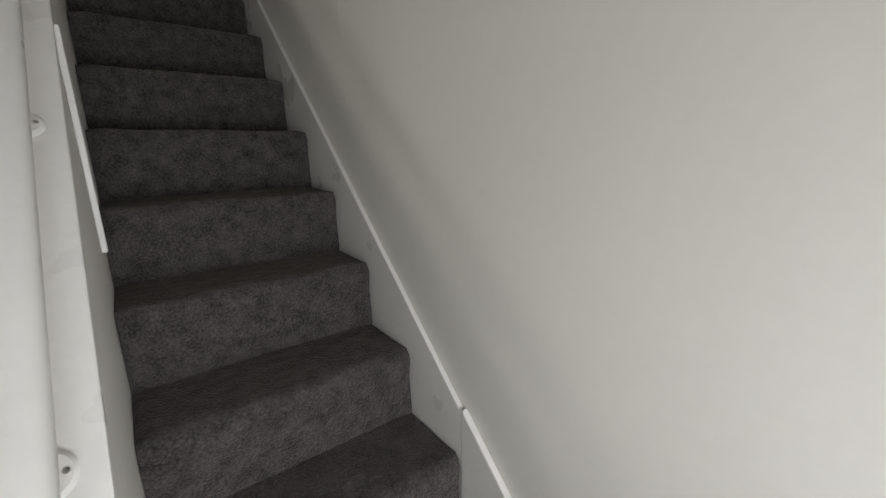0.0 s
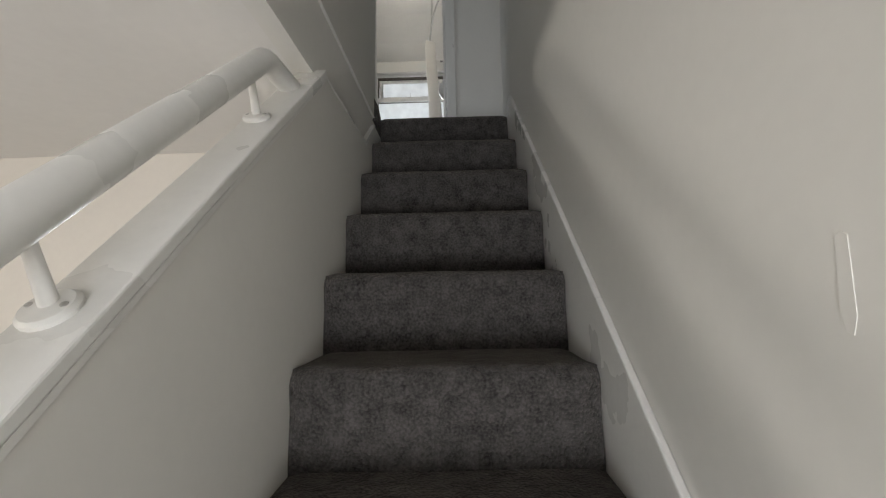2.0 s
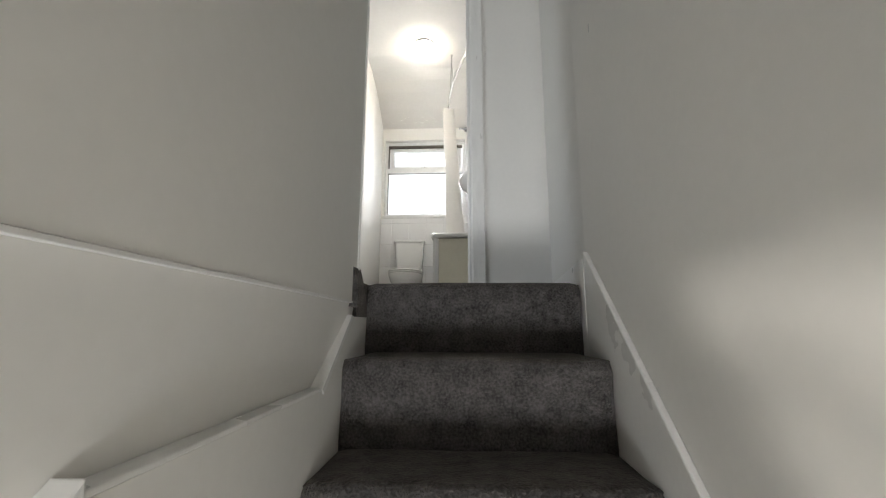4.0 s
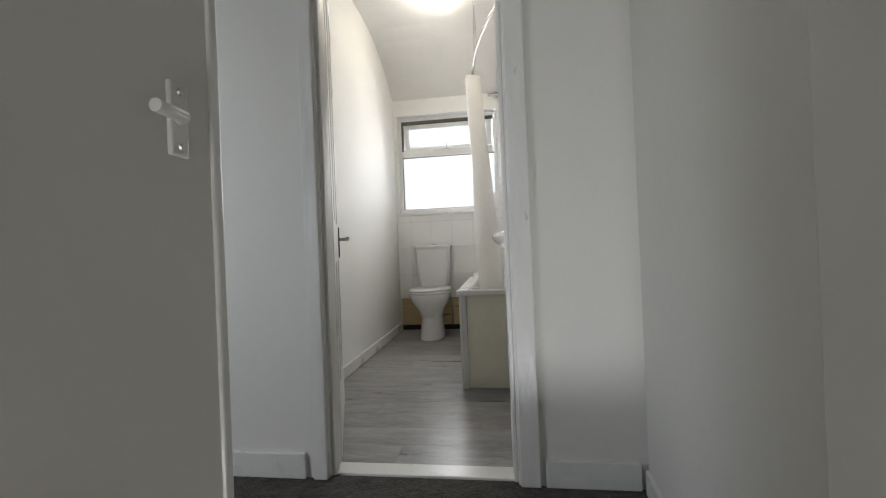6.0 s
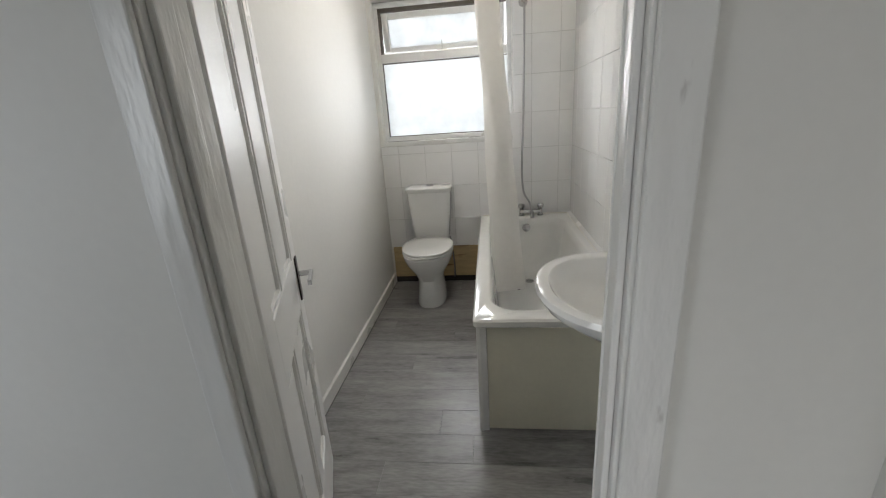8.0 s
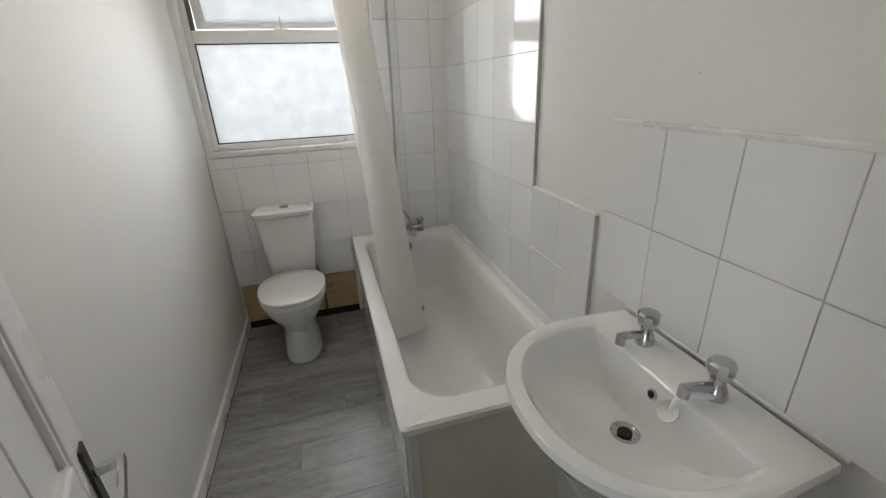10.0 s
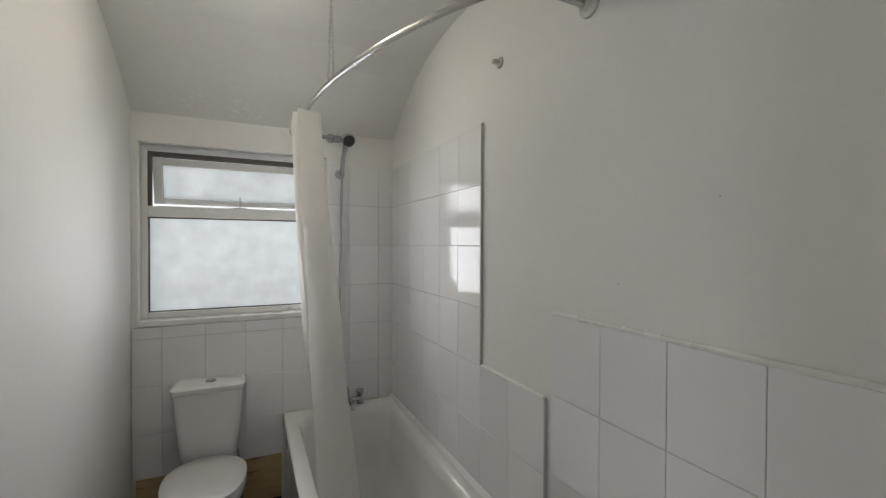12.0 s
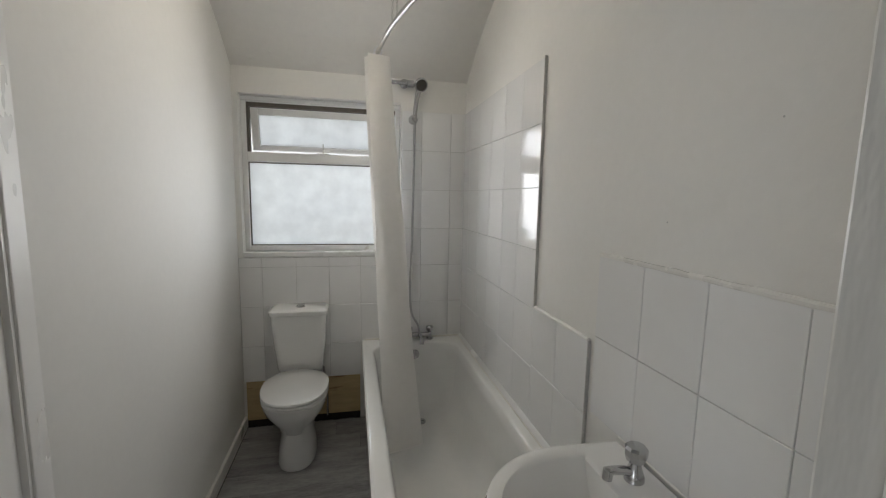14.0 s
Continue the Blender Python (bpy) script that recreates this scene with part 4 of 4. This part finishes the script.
# ---- ceiling lamp and smoke alarm ----
lm = thing("ceiling_light", (-0.08, 2.36, CEIL_B), "round opal ceiling light, switched on", "ceiling light")
part("base", lathe((-0.08, 2.36, CEIL_B), (0, 0, -1), [(0, 0.108), (0.02, 0.108), (0.025, 0.097)], 32), PLASTIC, lm, smooth=True)
part("shade", lathe((-0.08, 2.36, CEIL_B), (0, 0, -1), [(0.026, 0.103), (0.045, 0.101), (0.065, 0.084), (0.078, 0.056), (0.083, 0.0)], 32), SHADE, lm, smooth=True)
sa = thing("smoke_alarm", (-0.135, -1.30, 2.36), "white round smoke alarm on the lower ceiling", "smoke alarm")
part("body", lathe((-0.135, -1.30, 2.36), (0, 0, -1), [(0, 0.055), (0.012, 0.056), (0.014, 0.051), (0.03, 0.047), (0.036, 0.036), (0.037, 0)], 32), PLASTIC, sa, smooth=True)
part("grille", lathe((-0.135, -1.30, 2.3235), (0, 0, -1), [(0, 0.03), (0.002, 0.029), (0.0022, 0.02)], 24), GROUT, sa)
part("indicator", lathe((-0.11, -1.33, 2.3255), (0, 0, -1), [(0, 0.004), (0.003, 0.003), (0.0032, 0)], 8), FLAT_BLACK, sa)

# wall rail bracket beside the landing
wb = thing("wall_bracket", (0.0, -0.165, 3.49), "small white screwed bracket on the wall end", "bracket")
part("plate", boxes((0.0005, 0.006, -0.172, -0.150, 3.455, 3.525), bev=0.002), GLOSS, wb)
part("stub", tube([(0.005, -0.161, 3.49), (0.014, -0.166, 3.49), (0.016, -0.20, 3.49)], 0.006, 10), GLOSS, wb, smooth=True)
for z in (3.464, 3.516):
    part("screw", lathe((0.006, -0.16, z), (1, 0, 0), [(0, 0.004), (0.002, 0.003), (0.0022, 0)], 8), STEEL, wb)

# ---- bathroom door, standing open ----
HX, HY = DOOR_X0 - 0.04, PY1 + 0.012
DW, DH, DT = 0.622, 2.0, 0.036
door = thing("door_1", (HX, HY, TOP + 0.008), "white four-panel door standing open against the wall", "door", kind="structure")


def dpart(name, rows, material, parent=door, bev=0.003, label=""):
    bm = boxes(*rows, bev=bev)
    me = bpy.data.meshes.new(name)
    bmesh.ops.recalc_face_normals(bm, faces=bm.faces)
    bm.to_mesh(me)
    bm.free()
    me.materials.append(material)
    ob = new(name, me)
    ob.parent = parent
    return tagged(ob, label)


ST = 0.095
dpart("stile", [(0, ST, -DT, 0, 0, DH)], DOORW)
dpart("stile", [(DW - ST, DW, -DT, 0, 0, DH)], DOORW)
for z0, z1 in ((0, 0.2), (0.72, 0.89), (DH - 0.1, DH)):
    dpart("rail", [(ST, DW - ST, -DT + 0.0005, -0.0005, z0, z1)], DOORW)
for z0, z1 in ((0.2, 0.72), (0.89, DH - 0.1)):
    dpart("muntin", [(DW / 2 - 0.045, DW / 2 + 0.045, -DT + 0.0005, -0.0005, z0, z1)], DOORW)
    for x0, x1 in ((ST, DW / 2 - 0.045), (DW / 2 + 0.045, DW - ST)):
        dpart("panel", [(x0, x1, -DT + 0.013, -0.013, z0, z1), (x0 + 0.035, x1 - 0.035, -DT + 0.009, -0.009, z0 + 0.035, z1 - 0.035)], DOORW, bev=0.0)
        for s0, s1 in ((-0.013, -0.004), (-DT + 0.004, -DT + 0.013)):
            dpart("bead", [(x0, x0 + 0.012, s0, s1, z0, z1), (x1 - 0.012, x1, s0, s1, z0, z1), (x0 + 0.012, x1 - 0.012, s0, s1, z0, z0 + 0.012), (x0 + 0.012, x1 - 0.012, s0, s1, z1 - 0.012, z1)], DOORW, bev=0.0)
for s in (0, 1):
    y0 = -DT if s else 0.0
    o = -1 if s else 1
    def span(a, b):
        return (min(y0 + o * a, y0 + o * b), max(y0 + o * a, y0 + o * b))
    hd = dpart("door_handle", [(DW - 0.065, DW - 0.03, *span(0.0005, 0.006), 0.735, 0.885)], BLACKP, bev=0.002, label="dark metal lever handle")
    dpart("lever", [(DW - 0.056, DW - 0.040, *span(0.006, 0.05), 0.817, 0.833), (DW - 0.15, DW - 0.040, *span(0.040, 0.052), 0.816, 0.834)], CHROME, hd)
dpart("latch", [(DW, DW + 0.004, -DT / 2 - 0.011, -DT / 2 + 0.011, 0.745, 0.875)], STEEL, bev=0.001)
for z in (0.18, 1.75):
    dpart("hinge", [(-0.006, 0.006, -0.006, 0.006, z, z + 0.085)], CHIP, bev=0.002)
door.rotation_euler = (0, 0, radians(110.5))


# ---- pieces: tiles and planks ----
tile_meshes = {}


def tile_piece(parent, axis, a0, a1, z0, z1, face):
    """A glazed tile on a wall: axis 'y' hangs on the window wall, 'x' on the side wall."""
    g = 0.0012
    w, h, th = round(a1 - a0 - 2 * g, 3), round(z1 - z0 - 2 * g, 3), 0.008
    key = (axis, w, h)
    if key not in tile_meshes:
        bm = bmesh.new()
        if axis == "y":
            box(bm, -w / 2, w / 2, -th, 0, -h / 2, h / 2)
            front = [f for f in bm.faces if f.normal.y < -0.5]
        else:
            box(bm, -th, 0, -w / 2, w / 2, -h / 2, h / 2)
            front = [f for f in bm.faces if f.normal.x < -0.5]
        bmesh.ops.bevel(bm, geom=list(front[0].edges), offset=0.0011, segments=1, affect="EDGES", profile=0.5)
        me = bpy.data.meshes.new("tile")
        bm.to_mesh(me)
        bm.free()
        me.materials.append(TILE)
        tile_meshes[key] = me
    ob = new("tile", tile_meshes[key])
    ob.parent = parent
    lift = random.uniform(0.0022, 0.0030)
    tip = [random.uniform(-0.0025, 0.0025) for _ in range(2)]
    if axis == "y":
        ob.location = ((a0 + a1) / 2, face - lift, (z0 + z1) / 2)
        ob.rotation_euler = (tip[0], 0, tip[1])
    else:
        ob.location = (face - lift, (a0 + a1) / 2, (z0 + z1) / 2)
        ob.rotation_euler = (0, tip[0], tip[1])
    return ob


Z_ROWS = [2.905, 3.135, 3.39, 3.64, 3.885, 4.135, 4.385, 4.63]
X_COLS = [BX0 + 0.004, -0.54, -0.34, -0.14, 0.057, 0.25, 0.448, 0.64, BX1 - 0.004]
for x0, x1 in zip(X_COLS, X_COLS[1:]):
    for z0, z1 in zip(Z_ROWS, Z_ROWS[1:]):
        if x0 < 0.05 and z0 > 3.6:
            continue
        if x0 >= 0.05 and z0 < 3.0:
            continue
        if 0.05 < x0 < WX1 and z1 > 3.7:
            if x1 > WX1 + 0.01:
                tile_piece(wl_f, "y", max(x0, WX1 + 0.004), x1, z0, z1, BY1) if z0 > 3.7 else tile_piece(wl_f, "y", x0, x1, z0, z1, BY1)
            continue
        tile_piece(wl_f, "y", x0, x1, z0, z1, BY1)
    if x0 < WX1 - 0.07:
        tile_piece(wl_f, "y", x0, x1, 3.64, 3.70, BY1)
structure("grout_window_wall", boxes((BX0 + 0.002, 0.055, BY1 - 0.005, BY1 - 0.0003, 2.905, 3.70), (0.0555, WX1, BY1 - 0.005, BY1 - 0.0003, 3.13, 3.70),
                                     (WX1 + 0.004, BX1 - 0.0005, BY1 - 0.005, BY1 - 0.0003, 3.13, 4.63)), GROUT, "grey grout bed under the window wall tiles", "grout")
Y_SHOWER = [2.235, 2.435, 2.635, 2.835, 3.035, 3.235, BY1 - 0.012]
for y0, y1 in zip(Y_SHOWER, Y_SHOWER[1:]):
    for z0, z1 in zip(Z_ROWS[1:], Z_ROWS[2:]):
        tile_piece(wl_r, "x", y0, y1, z0, z1, BX1)
for y0, y1 in ((1.832, 2.035), (2.035, 2.235)):
    for z0, z1 in ((3.15, 3.40), (3.40, 3.645)):
        tile_piece(wl_r, "x", y0, y1, z0, z1, BX1)
Y_SPLASH = [1.01, 1.209, 1.407, 1.602, 1.796]
for y0, y1 in zip(Y_SPLASH, Y_SPLASH[1:]):
    for z0, z1 in ((3.43, 3.675), (3.675, 3.925)):
        tile_piece(wl_r, "x", y0, y1, z0, z1, BX1)
structure("grout_side_wall", boxes((BX1 - 0.005, BX1 - 0.0003, 2.233, BY1 - 0.006, 3.13, 4.63), (BX1 - 0.005, BX1 - 0.0003, 1.83, 2.2325, 3.13, 3.645),
                                   (BX1 - 0.005, BX1 - 0.0003, 1.01, 1.798, 3.428, 3.925)), GROUT, "grey grout bed under the side wall tiles", "grout")
structure("trim_tile_edge", boxes((BX1 - 0.0125, BX1 - 0.0004, 2.2285, 2.233, 3.646, 4.634), (BX1 - 0.0125, BX1 - 0.0004, 1.8255, 1.8298, 3.15, 3.648), bev=0.001), GROUT, "narrow grey tile edge trim", "trim")

def bead_line(y0, y1, z):
    pts = [(BX1 - 0.006, y0 + (y1 - y0) * k / 24, z + noise.noise((k * 0.7, z, 1.0)) * 0.002) for k in range(25)]
    return tube(pts, [0.0075 + noise.noise((k * 0.9, z, 5.0)) * 0.0015 for k in range(25)], 8)


structure("trim_splash_sealant", bead_line(1.01, 1.80, 3.927), GLOSS, "white sealant bead along the splashback top", "sealant")
structure("trim_ledge_sealant", bead_line(1.832, 2.225, 3.648), GLOSS, "white sealant bead along the low tiles", "sealant")
structure("trim_basin_sealant", bead_line(1.10, 1.65, BZ + 0.003), GLOSS, "white sealant bead behind the basin", "sealant")

plank_meshes = {}
floor_v = bpy.data.objects["floor_bathroom"]
row = 0
y = PY1 + 0.002
while y < BY1 - 0.02:
    w = min(0.152, BY1 - 0.013 - y)
    x = BX0 + 0.019
    first = [0.55, 0.15, 0.85, 0.35, 0.7][row % 5]
    while x < BX1 - 0.01:
        ln = min(first if x < BX0 + 0.03 else 0.92, BX1 - 0.002 - x)
        key = (round(ln, 3), round(w, 3))
        if key not in plank_meshes:
            bm = boxes((-ln / 2 + 0.0006, ln / 2 - 0.0006, -w / 2 + 0.0006, w / 2 - 0.0006, -0.004, 0.0), bev=0.0)
            me = bpy.data.meshes.new("plank")
            bm.to_mesh(me)
            bm.free()
            me.materials.append(VINYL)
            plank_meshes[key] = me
        ob = new("plank", plank_meshes[key])
        ob.parent = floor_v
        ob.location = (x + ln / 2, y + w / 2, TOP + random.uniform(-0.0001, 0.0002))
        x += ln
    y += 0.152
    row += 1
